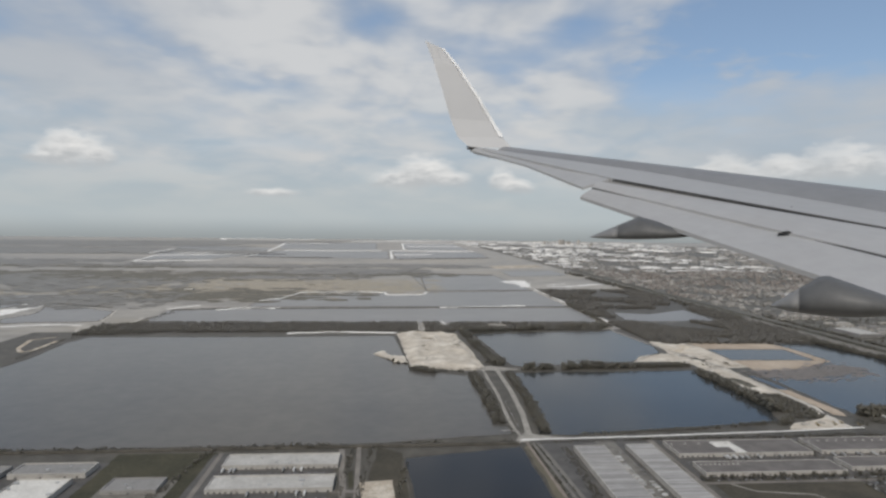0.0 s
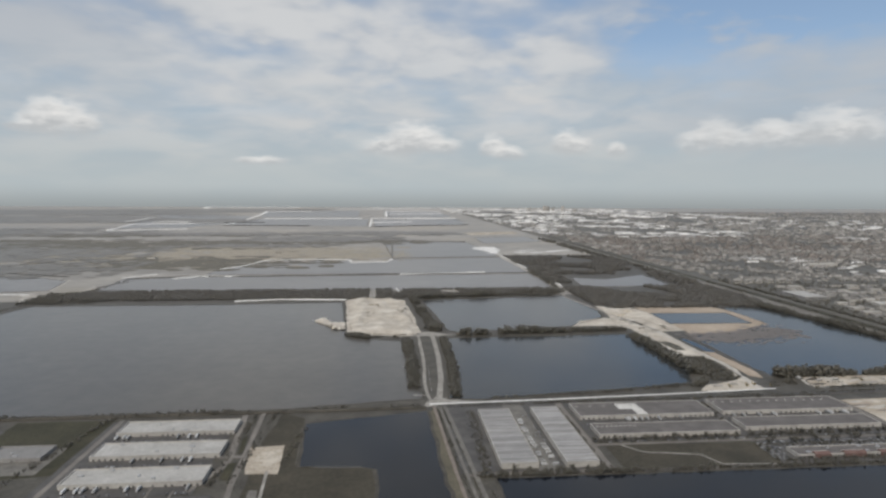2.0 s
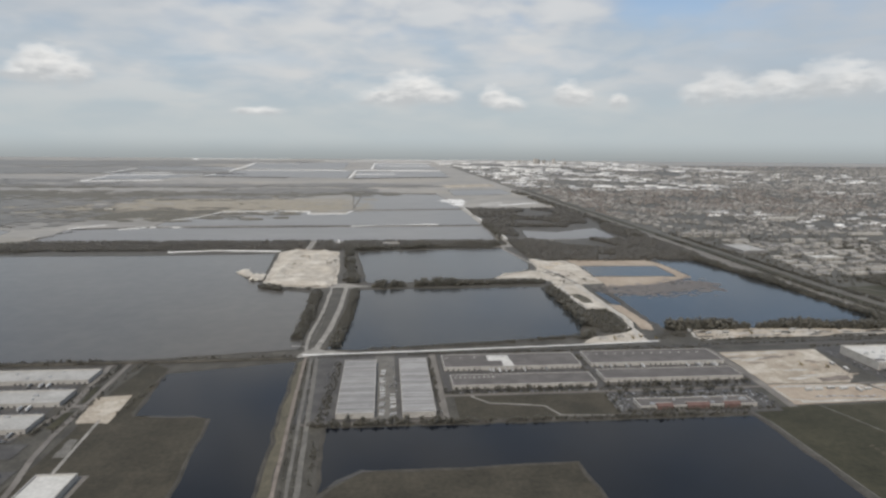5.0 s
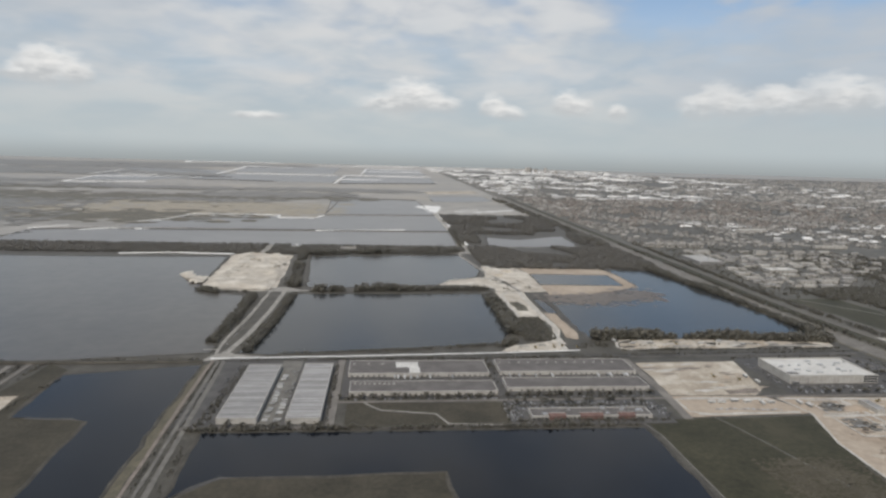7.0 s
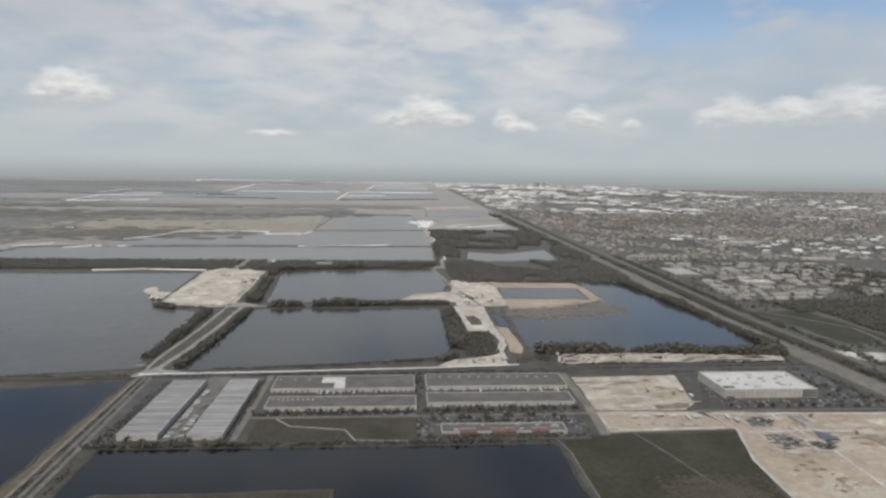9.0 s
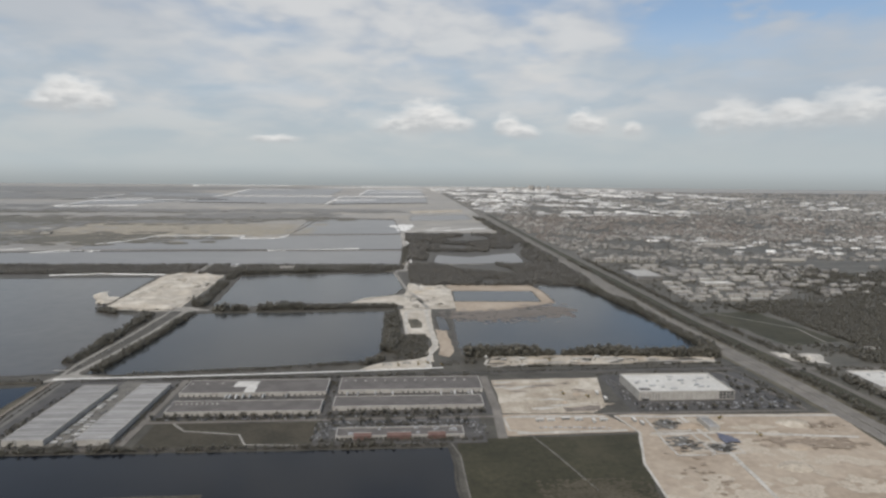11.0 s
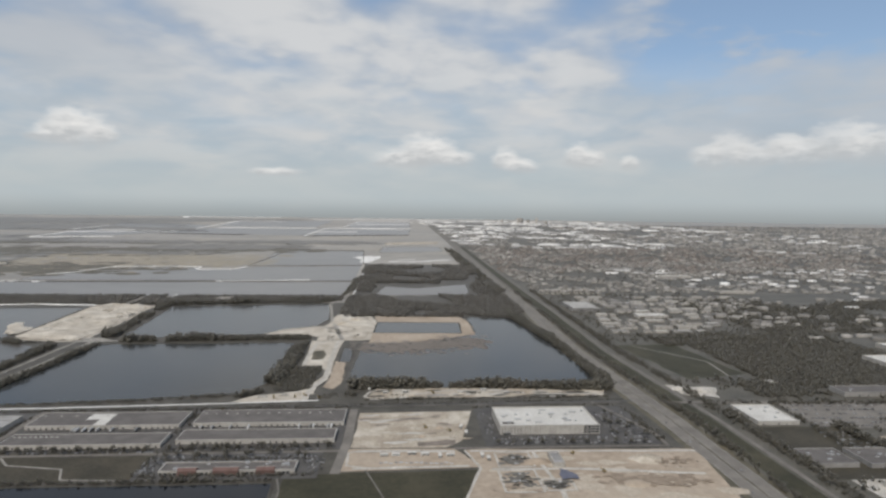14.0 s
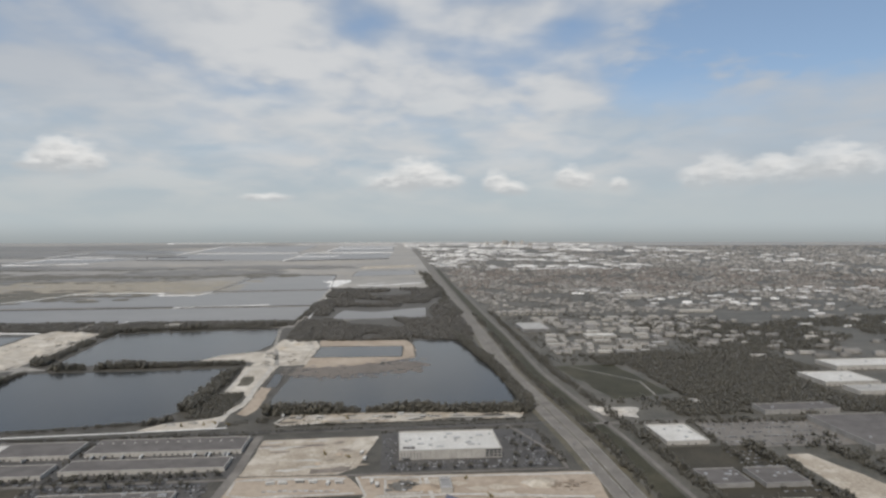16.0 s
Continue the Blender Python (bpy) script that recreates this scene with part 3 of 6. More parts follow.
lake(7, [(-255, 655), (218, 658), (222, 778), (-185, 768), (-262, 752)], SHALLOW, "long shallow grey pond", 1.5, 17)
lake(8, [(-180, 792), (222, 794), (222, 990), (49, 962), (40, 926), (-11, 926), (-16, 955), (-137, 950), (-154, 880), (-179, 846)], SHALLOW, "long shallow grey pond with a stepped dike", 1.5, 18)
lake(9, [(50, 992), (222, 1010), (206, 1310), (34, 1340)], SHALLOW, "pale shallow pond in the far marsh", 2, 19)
lake(10, [(5, 270), (58, 282), (62, 150), (40, 150), (36, 222), (8, 226)], WATER, "dark pond beside the farm road", 1.2, 20)
lake(11, [(78, 211), (125, 210.5), (236, 210.5), (236, 150), (163, 150), (160, 181), (92, 180), (80, 168)], WATER, "dark lake below the industrial lots", 1.0, 21)
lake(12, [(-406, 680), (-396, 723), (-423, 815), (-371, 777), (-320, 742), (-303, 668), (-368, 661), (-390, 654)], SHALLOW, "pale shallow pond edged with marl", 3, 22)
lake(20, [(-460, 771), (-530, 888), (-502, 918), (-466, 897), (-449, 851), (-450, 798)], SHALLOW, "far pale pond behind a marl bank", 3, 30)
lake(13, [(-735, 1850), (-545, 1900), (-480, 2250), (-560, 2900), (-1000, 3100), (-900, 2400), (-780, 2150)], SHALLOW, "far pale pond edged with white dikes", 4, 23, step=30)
lake(14, [(-470, 2050), (-20, 2000), (-30, 2560), (-510, 2560)], SHALLOW, "far pond, pale with haze put into its colour", 4, 24, step=30)
lake(15, [(5, 1960), (310, 2080), (325, 2560), (-10, 2540)], SHALLOW, "far pond, pale with haze put into its colour", 4, 25, step=30)
lake(16, [(60, 2760), (330, 2800), (340, 3700), (20, 3700)], SHALLOW, "far pond, pale with haze put into its colour", 5, 26, step=40)
lake(17, [(-500, 2760), (-80, 2760), (-120, 3900), (-640, 3800)], SHALLOW, "far pond, pale with haze put into its colour", 5, 27, step=40)
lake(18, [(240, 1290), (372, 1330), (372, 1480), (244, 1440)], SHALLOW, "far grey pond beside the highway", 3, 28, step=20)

# ---- sand, dikes, tracks ----
sheet("sand_heap", [(2, 590), (15, 609), (56, 590), (62, 510), (64, 436), (48, 436), (12, 445)], 0.12, QSAND, "bright sandy quarry spit between the lakes", 1.6, 7, 31)
sheet("sand_bar", [(-18, 497), (-8, 494), (-2, 486), (8, 482), (9, 460), (0, 464), (-3, 472), (-11, 484)], 0.13, QSAND, "small sand bar in the lake", 1.6, 3, 32)
sheet("sand_spit", [(181, 461), (192, 480), (215, 491), (232, 494), (243, 470), (243, 446), (228, 447), (205, 462)], 0.12, QSAND, "pale sand spit reaching into the lake", 1.5, 6, 51)
sheet("sand_spit", [(222, 494), (226, 545), (255, 537), (261, 509), (259, 467), (259, 440), (222, 438)], 0.11, QSAND, "sandy quarry ground with haul tracks", 2, 7, 33)
sheet("sand_spit", [(218.3, 438.3), (220.8, 405), (221.9, 368), (231.3, 368.2), (236.7, 357.3), (236.9, 345), (231.8, 326), (232, 312), (236, 312), (236, 326), (240, 338), (240.4, 353), (239.6, 380), (239.6, 416), (241, 440)], 0.125, QSAND, "pale haul road ground between lake and basin", 0.8, 4, 52)
sheet("scrub_knoll", [(223.6, 407), (230, 409), (233, 396), (232.4, 384), (225.6, 383)], 0.15, DRYGRASS, "dry grassy island among haul tracks", 0.8, 3, 54)
ribbon("haul_track", [(237, 437), (237, 416), (237.4, 380), (238.4, 357), (238.2, 341), (234.4, 325), (233, 313), (232.6, 303)], 2.6, 0.19, MARL, "pale curving haul road between lake and basin", 0.25, 0, 57, 4)
ribbon("haul_track", [(240, 437), (229, 436), (223, 429), (222.2, 393), (223, 370)], 2.4, 0.185, MARL, "pale loop of haul track beside the trees", 0.3, 0, 58, 4)
sheet("sand_spit", [(258, 536), (331, 533), (337, 500), (335, 458), (311, 445), (300, 430), (258, 430), (260, 465), (326, 462), (328, 507), (261, 510)], 0.12, DIRT, "brown earth spit round a basin", 1.2, 6, 34)
sheet("sand_spit", [(240.6, 380), (247, 376), (248.4, 331.5), (245, 320.7), (239.4, 324.3), (241, 339)], 0.13, DIRT, "strip of bare brown earth beside the water", 0.6, 4, 53)
sheet("scrub_knoll", [(218, 366), (222.6, 366), (231, 366.8), (235.8, 345), (232.3, 329.7), (223.4, 326), (215.5, 314), (213.8, 329.7)], 0.16, SCRUB, "dark scrubby knoll among haul tracks", 1.0, 4, 35)
sheet("sand_lot", [(199, 300.4), (208, 310.8), (219, 314), (228.5, 317.4), (233, 322), (234, 312), (234.5, 302), (216, 300.4)], 0.17, QSAND, "gravel yard with parked machines", 1.0, 4, 36)
sheet("sand_strip", [(262, 304), (381, 306), (386, 318), (330, 321), (268, 321)], 0.12, SAND, "sandy works strip along the lake shore", 1.6, 6, 37)
sheet("sand_lot", [(261, 282), (312, 284), (304, 247), (297, 240), (260, 241)], 0.12, SAND, "bare sand building plot", 0.8, 6, 38)
sheet("sand_lot", [(259, 240), (300, 239), (304, 232), (308, 221), (257, 219)], 0.12, DIRT, "graded earth building plot with stored pipes", 0.8, 6, 39)
sheet("sand_lot", [(304, 238), (396, 235), (390, 190), (386, 150), (296, 150), (300, 195), (308, 219)], 0.11, DIRT, "large graded earth building site", 1.0, 8, 40)
sheet("sand_lot", [(-13.5, 245), (-0.4, 246.5), (1, 220.5), (-10.5, 221)], 0.12, SAND, "small bare sand plot beside a track", 0.5, 5, 41)
sheet("sand_lot", [(248, 1527), (380, 1600), (384, 1700), (244, 1640)], 0.12, SAND, "far pale sand plot", 3, 20, 42)
sheet("sand_lot", [(196, 1160), (216, 1195), (246, 1190), (240, 1110), (230, 1050), (218, 1050), (214, 1110)], 0.12, PALE, "white marl works in the far marsh", 11, 6, 43)
ribbon("sand_streak", [(262, 1075), (300, 1070), (330, 1090), (372, 1120)], 14, 0.12, PALE, "pale marl yard in the far woods", 0.9, 0, 44, 8, "ground")
ribbon("sand_streak", [(276, 1110), (310, 1125)], 9, 0.12, PALE, "pale marl yard in the far woods", 0.9, 0, 45, 8, "ground")
sheet("sand_lot", [(480, 246), (490, 246), (500, 205), (500, 160), (476, 160)], 0.12, SAND, "long bare sand plot", 0.8, 6, 45)
sheet("sand_lot", [(437, 206.5), (463, 205.5), (464, 176), (439, 177)], 0.115, MARL, "pale gravel lot round a dark hall", 0.6, 5, 48)
sheet("sand_lot", [(421, 324), (446, 318), (440, 301), (422, 307)], 0.12, MARL, "white marl heap beside the highway", 2.5, 5, 46)
ribbon("sand_streak", [(-396, 629), (-378, 632), (-352, 643), (-327, 646), (-307, 642)], 7, 0.16, PALE, "white marl shore of the pond", 0.7, 0, 49, 6, "ground")
ribbon("sand_streak", [(-312, 635), (-290, 628), (-270, 625)], 4, 0.17, MARL, "pale marl path along the pond", 0.6, 0, 51, 6, "ground")
ribbon("sand_streak", [(-296, 575), (-310, 561), (-300, 526), (-288, 507), (-283, 516), (-286, 556)], 3.5, 0.16, SAND, "pale sandy loop of track beside the lake", 0.6, 0, 48, 5, "ground")
ribbon("sand_streak", [(-321, 752), (-308, 705), (-301, 665), (-308, 650), (-306, 635), (-291, 596)], 3, 0.165, MARL, "winding marl edge of the pond", 0.6, 0, 52, 5, "ground")
ribbon("sand_streak", [(-263, 653), (-270, 697)], 3, 0.16, MARL, "short marl track in the marsh", 0.5, 0, 53, 5, "ground")
sheet("sand_lot", [(-418, 673), (-421, 705), (-422, 737), (-424, 803), (-432, 838), (-458, 883), (-456, 832), (-451, 776), (-444, 714)], 0.12, PALE, "white marl bank in the far marsh", 4, 9, 47)

sheet("sand_patch", [(285.9, 246.3), (294, 247), (302.4, 252), (300.9, 243), (286.4, 241.5)], 0.15, WORN, "brown trodden corner of the sand plot", 1.0, 3, 68)
ribbon("haul_track", [(297, 237), (264, 238), (259.5, 236), (259.5, 224), (267, 221.6), (299, 221.5)], 1.0, 0.195, MARL, "pale kerb track round the plot", 0.2, 0, 59, 4)
ribbon("road_31", [(266.7, 220), (273, 200), (278.6, 179), (281.8, 169.6), (284, 150)], 0.6, 0.14, TRACK, "thin gravel path across the field", 0.25, 0, 50)
tufts("bare_ground", "worn dry ground in the field", [(279, 176, 17, 9, 900, 0.5), (284, 160, 12, 16, 900, 0.55), (268, 166, 8, 12, 350, 0.45), (274, 182, 3, 2, 50, 0.4)], WORNGRASS, 69, 0.07)
QS = random.Random(17)


def dune(name, label, corners, tall, mat, seed, z=0.1, cell=2.0, edge=7.0):
    """Heaped loose ground inside a ragged outline: ridges and hollows that run out flat at the rim."""
    ring = np.array([(p.x, p.y) for p in outline(corners, 1.2, 5, seed)])
    nxt = np.roll(ring, -1, 0)
    lo, hi = ring.min(0), ring.max(0)
    nx, ny = (int((hi[k] - lo[k]) / cell) + 2 for k in (0, 1))
    ids, v, f = {}, [], []
    for i in range(nx):
        for j in range(ny):
            p = lo + np.array((i, j)) * cell
            cross = ((ring[:, 1] > p[1]) != (nxt[:, 1] > p[1])) & (p[0] < (nxt[:, 0] - ring[:, 0]) * (p[1] - ring[:, 1]) / (nxt[:, 1] - ring[:, 1] + 1e-9) + ring[:, 0])
            if cross.sum() % 2 == 0:
                continue
            d = np.sqrt(((ring - p) ** 2).sum(1)).min()
            q = Vector((p[0] * 0.055, p[1] * 0.028, seed))
            ridge = (1 - abs(noise.noise(q))) ** 3 * 0.7 + 0.35 * (0.5 + noise.noise(q * 3.1)) + 0.12 * noise.noise(q * 9)
            ids[i, j] = len(v)
            v.append((p[0] + noise.noise(q * 11) * 0.4 * cell, p[1] + noise.noise(q * 13) * 0.4 * cell, z + tall * max(0.02, ridge) * min(1.0, d / edge)))
    for (i, j), k in ids.items():
        c = (k, ids.get((i + 1, j)), ids.get((i + 1, j + 1)), ids.get((i, j + 1)))
        if None not in c:
            f.append(c)
    return tagged(put(name, v, f, mat, smooth=True), label, "sand", kind="structure")


dune("sand_ridge", "heaped cream limestone sand with white ridges", [(3, 588), (16, 604), (54, 588), (61, 510), (62, 440), (48, 438), (14, 447)], 3.2, QSAND, 5)
dune("sand_ridge", "rounded cream sand bar off the quarry spit", [(-17, 496), (-8, 502), (-2, 490), (9, 485), (10, 458), (0, 461), (-4, 470), (-11, 482)], 3.0, QSAND, 6, cell=1.4, edge=5)
dune("sand_ridge", "low heaps of pale sand among haul tracks", [(224, 535), (252, 532), (258, 505), (256, 445), (246, 442), (246, 480), (232, 492), (225, 500)], 1.6, QSAND, 7, cell=1.6, edge=6)
tufts("dry_weeds", "dry weeds and dark damp sand on the quarry spit", [(32, 555, 8, 10, 14, 1.2), (28, 470, 10, 6, 12, 1.0), (52, 530, 6, 26, 22, 1.1), (24, 520, 10, 20, 12, 1.1)], DRYGRASS, 91, 1.7)
tufts("dark_earth", "dark earth and weeds round the haul tracks", [(236, 468, 9, 8, 18, 1.0), (247, 450, 6, 6, 10, 0.9), (232, 440, 5, 4, 12, 0.8), (228, 400, 3, 10, 10, 0.8), (250, 520, 6, 8, 8, 1.0)], BANK, 92, 1.0)
ribbon("haul_track", [(62, 440), (50, 470), (38, 510), (34, 550), (27, 600)], 2.2, 0.21, WORN, "brown wheel track over the quarry spit", 0.5, 0, 61, 4)
ribbon("haul_track", [(60, 445), (58, 500), (54, 560), (40, 592)], 1.8, 0.216, MARL, "pale wheel track over the quarry spit", 0.5, 0, 62, 4)
for i in range(26):
    x, y, r = QS.uniform(263, 303), QS.uniform(244, 281), QS.uniform(0.8, 3.0)
    m = (WORN, MARL, SAND)[i % 3]
    sheet("sand_patch", [(x - r * 2.4, y), (x - r * 0.6, y - r * 0.6), (x + r, y - r * 0.4), (x + r * 2.4, y + 0.2 * r), (x + r * 0.3, y + r * 0.6)], 0.14 + 0.002 * i, m, {WORN: "brown wheel marks on the sand plot", MARL: "pale marl spread on the sand plot", SAND: "fresh sand on the sand plot"}[m], 0.9, 1.5, i + 380)
MS = random.Random(41)
for i in range(34):
    x, y, r = MS.uniform(265, 378), MS.uniform(306, 318), MS.uniform(1.2, 4.0)
    m = (BANK, SCRUB, MARL, GRAVEL)[i % 4]
    sheet("works_patch", [(x - r * 2, y), (x - r, y - r * 0.6), (x + r, y - r * 0.5), (x + r * 2.2, y + 0.2 * r), (x + r * 0.5, y + r * 0.7)], 0.14 + 0.002 * i, m, {BANK: "dark trodden earth on the works strip", SCRUB: "low weeds on the works strip", MARL: "pale marl spill on the works strip", GRAVEL: "gravel spread on the works strip"}[m], 0.7, 2, i)
tufts("site_earth", "pale scraped sand in drifts on the building site", [(350, 205, 36, 26, 60, 2.4), (330, 170, 30, 16, 60, 2.6), (375, 180, 20, 30, 40, 2.6), (345, 158, 44, 8, 90, 2.0)], DIRT2, 81, 0.14)
tufts("site_earth", "brown wheel-worn earth on the building site", [(364, 208, 18, 5, 110, 1.0), (372, 206, 14, 4, 60, 0.9), (318, 190, 8, 20, 26, 0.8), (380, 224, 10, 6, 30, 0.8)], DIRT3, 82, 0.30)
for i, line in enumerate([[(304, 237), (308, 220), (300, 195), (296, 150)], [(306, 236), (396, 233)], [(312, 219), (345, 218), (388, 212)], [(330, 234), (333, 200), (330, 155)], [(262, 237), (300, 236)], [(262, 221), (304, 222)]]):
    ribbon("haul_track", line, 1.0 if i == 0 else 1.7, 0.2 + 0.005 * i, MARL, "pale haul track on the building site", 0.5, 0, 50 + i)
NEAR_DIKES = [
    ([(-100, 592), (-57, 600), (2, 594)], PALE),
    ([(-262, 758), (-185, 775), (-138, 773), (54, 784), (222, 790)], BANK),
    ([(-210, 757), (-184, 775), (-138, 773)], PALE),
    ([(-268, 761), (-241, 800)], PALE),
    ([(56, 783), (125, 792), (166, 801)], PALE),
    ([(-179, 848), (-154, 885), (-141, 959), (-52, 968), (-15, 961), (-12, 928), (40, 929), (49, 972)], PALE),
    ([(49, 972), (52, 1330)], TRACK),
    ([(52, 985), (222, 1000)], TRACK),
    ([(36, 1350), (206, 1322)], TRACK),
    ([(226, 652), (224, 805), (222, 1020)], MARL),
    ([(231, 652), (230, 805), (228, 1020)], PALE),
    ([(50, 664), (53, 638)], PALE),
    ([(-416, 811), (-337, 780)], BANK),
]
POND_DIKES = [
    ([(-708, 1764), (-610, 1782), (-520, 1832)], PALE),
    ([(-708, 1764), (-735, 1920), (-775, 2110), (-610, 2182), (-478, 2240)], PALE),
    ([(-855, 2255), (-915, 2690)], PALE),
    ([(-474, 2040), (-476, 2240)], PALE),
    ([(-772, 2285), (-650, 2310)], PALE),
    ([(-490, 2460), (-520, 2700), (-560, 3100), (-640, 3720), (-366, 3630)], PALE),
    ([(-640, 2216), (-380, 2240)], BANK),
    ([(-10, 1950), (-20, 2650), (330, 2660)], PALE),
    ([(-1143, 4350), (-1290, 4800), (-600, 4830)], PALE),
    ([(40, 2780), (40, 3750), (360, 3800)], PALE),
    ([(-300, 4300), (340, 4400)], PALE),
    ([(60, 3250), (330, 3300)], PALE),
    ([(-450, 2600), (-60, 2640)], PALE),
    ([(-20, 2250), (130, 2300)], PALE),
    ([(120, 2600), (300, 2640)], PALE),
    ([(480, 4200), (900, 4300)], PALE),
]
FAR_DIKES = [
    ([(-60, 4650), (900, 4700)], PALE),
    ([(-470, 2050), (-200, 2010)], BANK),
    ([(0, 1960), (310, 2080)], BANK),
]
for i, (line, m) in enumerate(NEAR_DIKES + POND_DIKES + FAR_DIKES):
    # broad sandy shoulders where a dike lies across the wind, narrow ones along it
    for a, c in zip(line, line[1:]):
        ym, L = (a[1] + c[1]) / 2, math.hypot(c[0] - a[0], c[1] - a[1])
        ew = abs(c[0] - a[0]) / L
        w = 2.0 * ym / 700 + ew * min(62, 4.2 * (ym / 900) ** 2)
        ribbon("dike", [a, c], w, 0.1 + 0.004 * (i % 5), m, "low pale marl dike between ponds" if m is PALE else "low earthen dike between ponds", 0.6, 0.5 if ym < 1200 else 1.2, i + 1, 9, "dike")

ribbon("road_1", [(76, 120), (73.7, 171), (70.7, 223), (67.2, 287)], 1.7, 0.16, TRACK, "earthen farm road along the canal", 0.2, 0, 2)
ribbon("road_28", [(73, 120), (70.7, 171), (67.8, 223), (64.6, 287)], 1.2, 0.165, TRACK, "narrow earthen track between two others", 0.25, 0, 46)
ribbon("road_25", [(62, 288), (65, 296), (69, 331), (71.5, 380), (72, 442)], 2.9, 0.17, GRAVEL, "pale gravel farm road along the lake", 0.15, 0, 2)
ribbon("road_2", [(69, 120), (66.8, 171), (63.8, 234), (61.8, 290)], 1.3, 0.16, WORN, "narrow earth track beside the canal", 0.2, 0, 3)
ribbon("road_3", [(62, 438), (62, 371), (59.5, 316), (60.7, 300), (62, 290)], 1.9, 0.16, GRAVEL, "winding gravel track on the causeway", 0.6, 0, 4)
ribbon("road_4", [(-330, 281), (58, 286)], 2.0, 0.14, BANK, "dark earthen dam along the lake", 0.3, 0.8, 5)
ribbon("road_5", [(60, 291), (120, 293.5), (194, 298), (240, 302)], 1.5, 0.2, PALE, "pale gravel road along the lake", 0.12, 0, 6)
ribbon("road_6", [(66, 288), (200, 292), (395, 297)], 2.4, 0.16, ASPHALT, "grey asphalt road behind the lots", 0, 0, 7)
ribbon("kerb_path", [(262, 291.2), (312, 293), (386, 295.4)], 0.7, 0.2, OLDROAD, "pale footpath along the asphalt road", 0.3, 0, 71, 5)
ribbon("road_7", [(258, 288), (258, 246), (256, 217)], 3.6, 0.17, OLDROAD, "pale concrete access road", 0, 0, 8)
ribbon("road_8", [(188.8, 291), (188.8, 212)], 3.2, 0.15, ASPHALT, "asphalt street between the warehouses", 0, 0, 9)
ribbon("road_9", [(121, 291), (121, 214)], 3.0, 0.16, OLDROAD, "pale concrete street beside the warehouses", 0, 0, 10)
ribbon("road_10", [(121, 237), (256, 238)], 1.8, 0.18, OLDROAD, "pale concrete street behind the offices", 0, 0, 11)
ribbon("road_11", [(69, 214), (122, 214)], 2.4, 0.18, OLDROAD, "pale concrete street along the shore", 0, 0, 12)
ribbon("road_12", [(300, 239), (386, 239), (386, 252), (376, 285), (372, 296)], 1.6, 0.18, OLDROAD, "pale concrete street round the parking lot", 0, 0, 13)
ribbon("path_1", [(133, 236), (139, 229), (160, 225), (164, 216), (186, 214.5)], 0.8, 0.1, GRAVEL, "pale winding footpath in the grass", 0.3, 0, 14)
ribbon("path_2", [(236.8, 214), (239.2, 204), (239.5, 150)], 0.6, 0.12, TRACK, "pale track along the lake", 0.3, 0, 15)
ribbon("path_4", [(439, 418), (453, 399), (470, 374), (466, 341)], 1.2, 0.14, GRAVEL, "pale winding track in the meadow", 0.3, 0, 17)
ribbon("road_13", [(407, 294), (620, 288)], 3.2, 0.16, OLDROAD, "concrete cross street under the highway", 0, 0, 18)
ribbon("road_14", [(-23.2, 282), (-19.4, 240), (-19, 229), (-24.5, 216), (-27, 209)], 2.6, 0.175, OLDROAD, "concrete street beside the warehouses", 0, 0, 19)
ribbon("road_29", [(-24, 237), (-13, 236)], 2.6, 0.182, OLDROAD, "short concrete cross street", 0, 0, 47)
ribbon("road_30", [(-3.1, 223), (-1.8, 204), (-0.4, 185), (0.5, 160)], 1.1, 0.165, GRAVEL, "thin gravel track across the field", 0.2, 0, 48)
sheet("sand_patch", [(-5.6, 195.7), (-6.3, 208.5), (-3.6, 208.2), (-1.1, 195.3)], 0.12, TRACK, "bare dusty patch beside a track", 0.6, 3, 65)
sheet("grass_median", [(-17.1, 239.4), (-18.6, 256), (-16.6, 257), (-15.4, 241.2)], 0.21, GRASS, "dark grass island between two streets", 0.2, 3, 66)
sheet("grass_median", [(-18.6, 218), (-18.4, 230.5), (-15.6, 231.5), (-15, 216)], 0.21, GRASS, "dark grass island between two streets", 0.2, 3, 67)
ribbon("road_15", [(-15.6, 284), (-14, 237), (-13.2, 212), (-11.5, 195), (-8.2, 180), (-4, 150)], 2.0, 0.17, OLDROAD, "narrow concrete street beside the field", 0, 0, 20)
ribbon("road_16", [(-75, 279), (-74.5, 225), (-74, 160)], 2.0, 0.16, OLDROAD, "concrete street beside the warehouses", 0, 0, 21)
ribbon("kerb_path", [(-31.2, 196.0), (-31.3, 210.0)], 0.8, 0.2, OLDROAD, "pale concrete path between the dark lots", 0, 0, 50)
ribbon("kerb_path", [(-38.8, 201.3), (-39.4, 212.9)], 0.8, 0.2, OLDROAD, "pale concrete path between the dark lots", 0, 0, 49)
ribbon("road_17", [(285.5, 318), (273.5, 320.5), (264, 315), (261.5, 307), (265, 302.5), (279, 304), (290, 312), (306, 317), (330, 315), (347, 310), (383, 309)], 1.5, 0.215, MARL, "white marl haul track on the works strip", 0.4, 0, 22)
sheet("sand_apron", [(58, 436), (60, 446), (70, 450), (84, 441), (92, 439), (84, 436), (74, 434)], 0.19, GRAVEL, "gravel apron where tracks meet", 0.8, 4, 54)
sheet("sand_apron", [(56, 286), (60, 296), (64, 302), (70, 297), (84, 294), (68, 290)], 0.19, GRAVEL, "gravel apron at the road junction", 0.5, 3, 55)
ribbon("road_26", [(53, 305), (60, 304.4)], 1.4, 0.16, GRAVEL, "short gravel spur to the shore", 0.2, 0, 40)
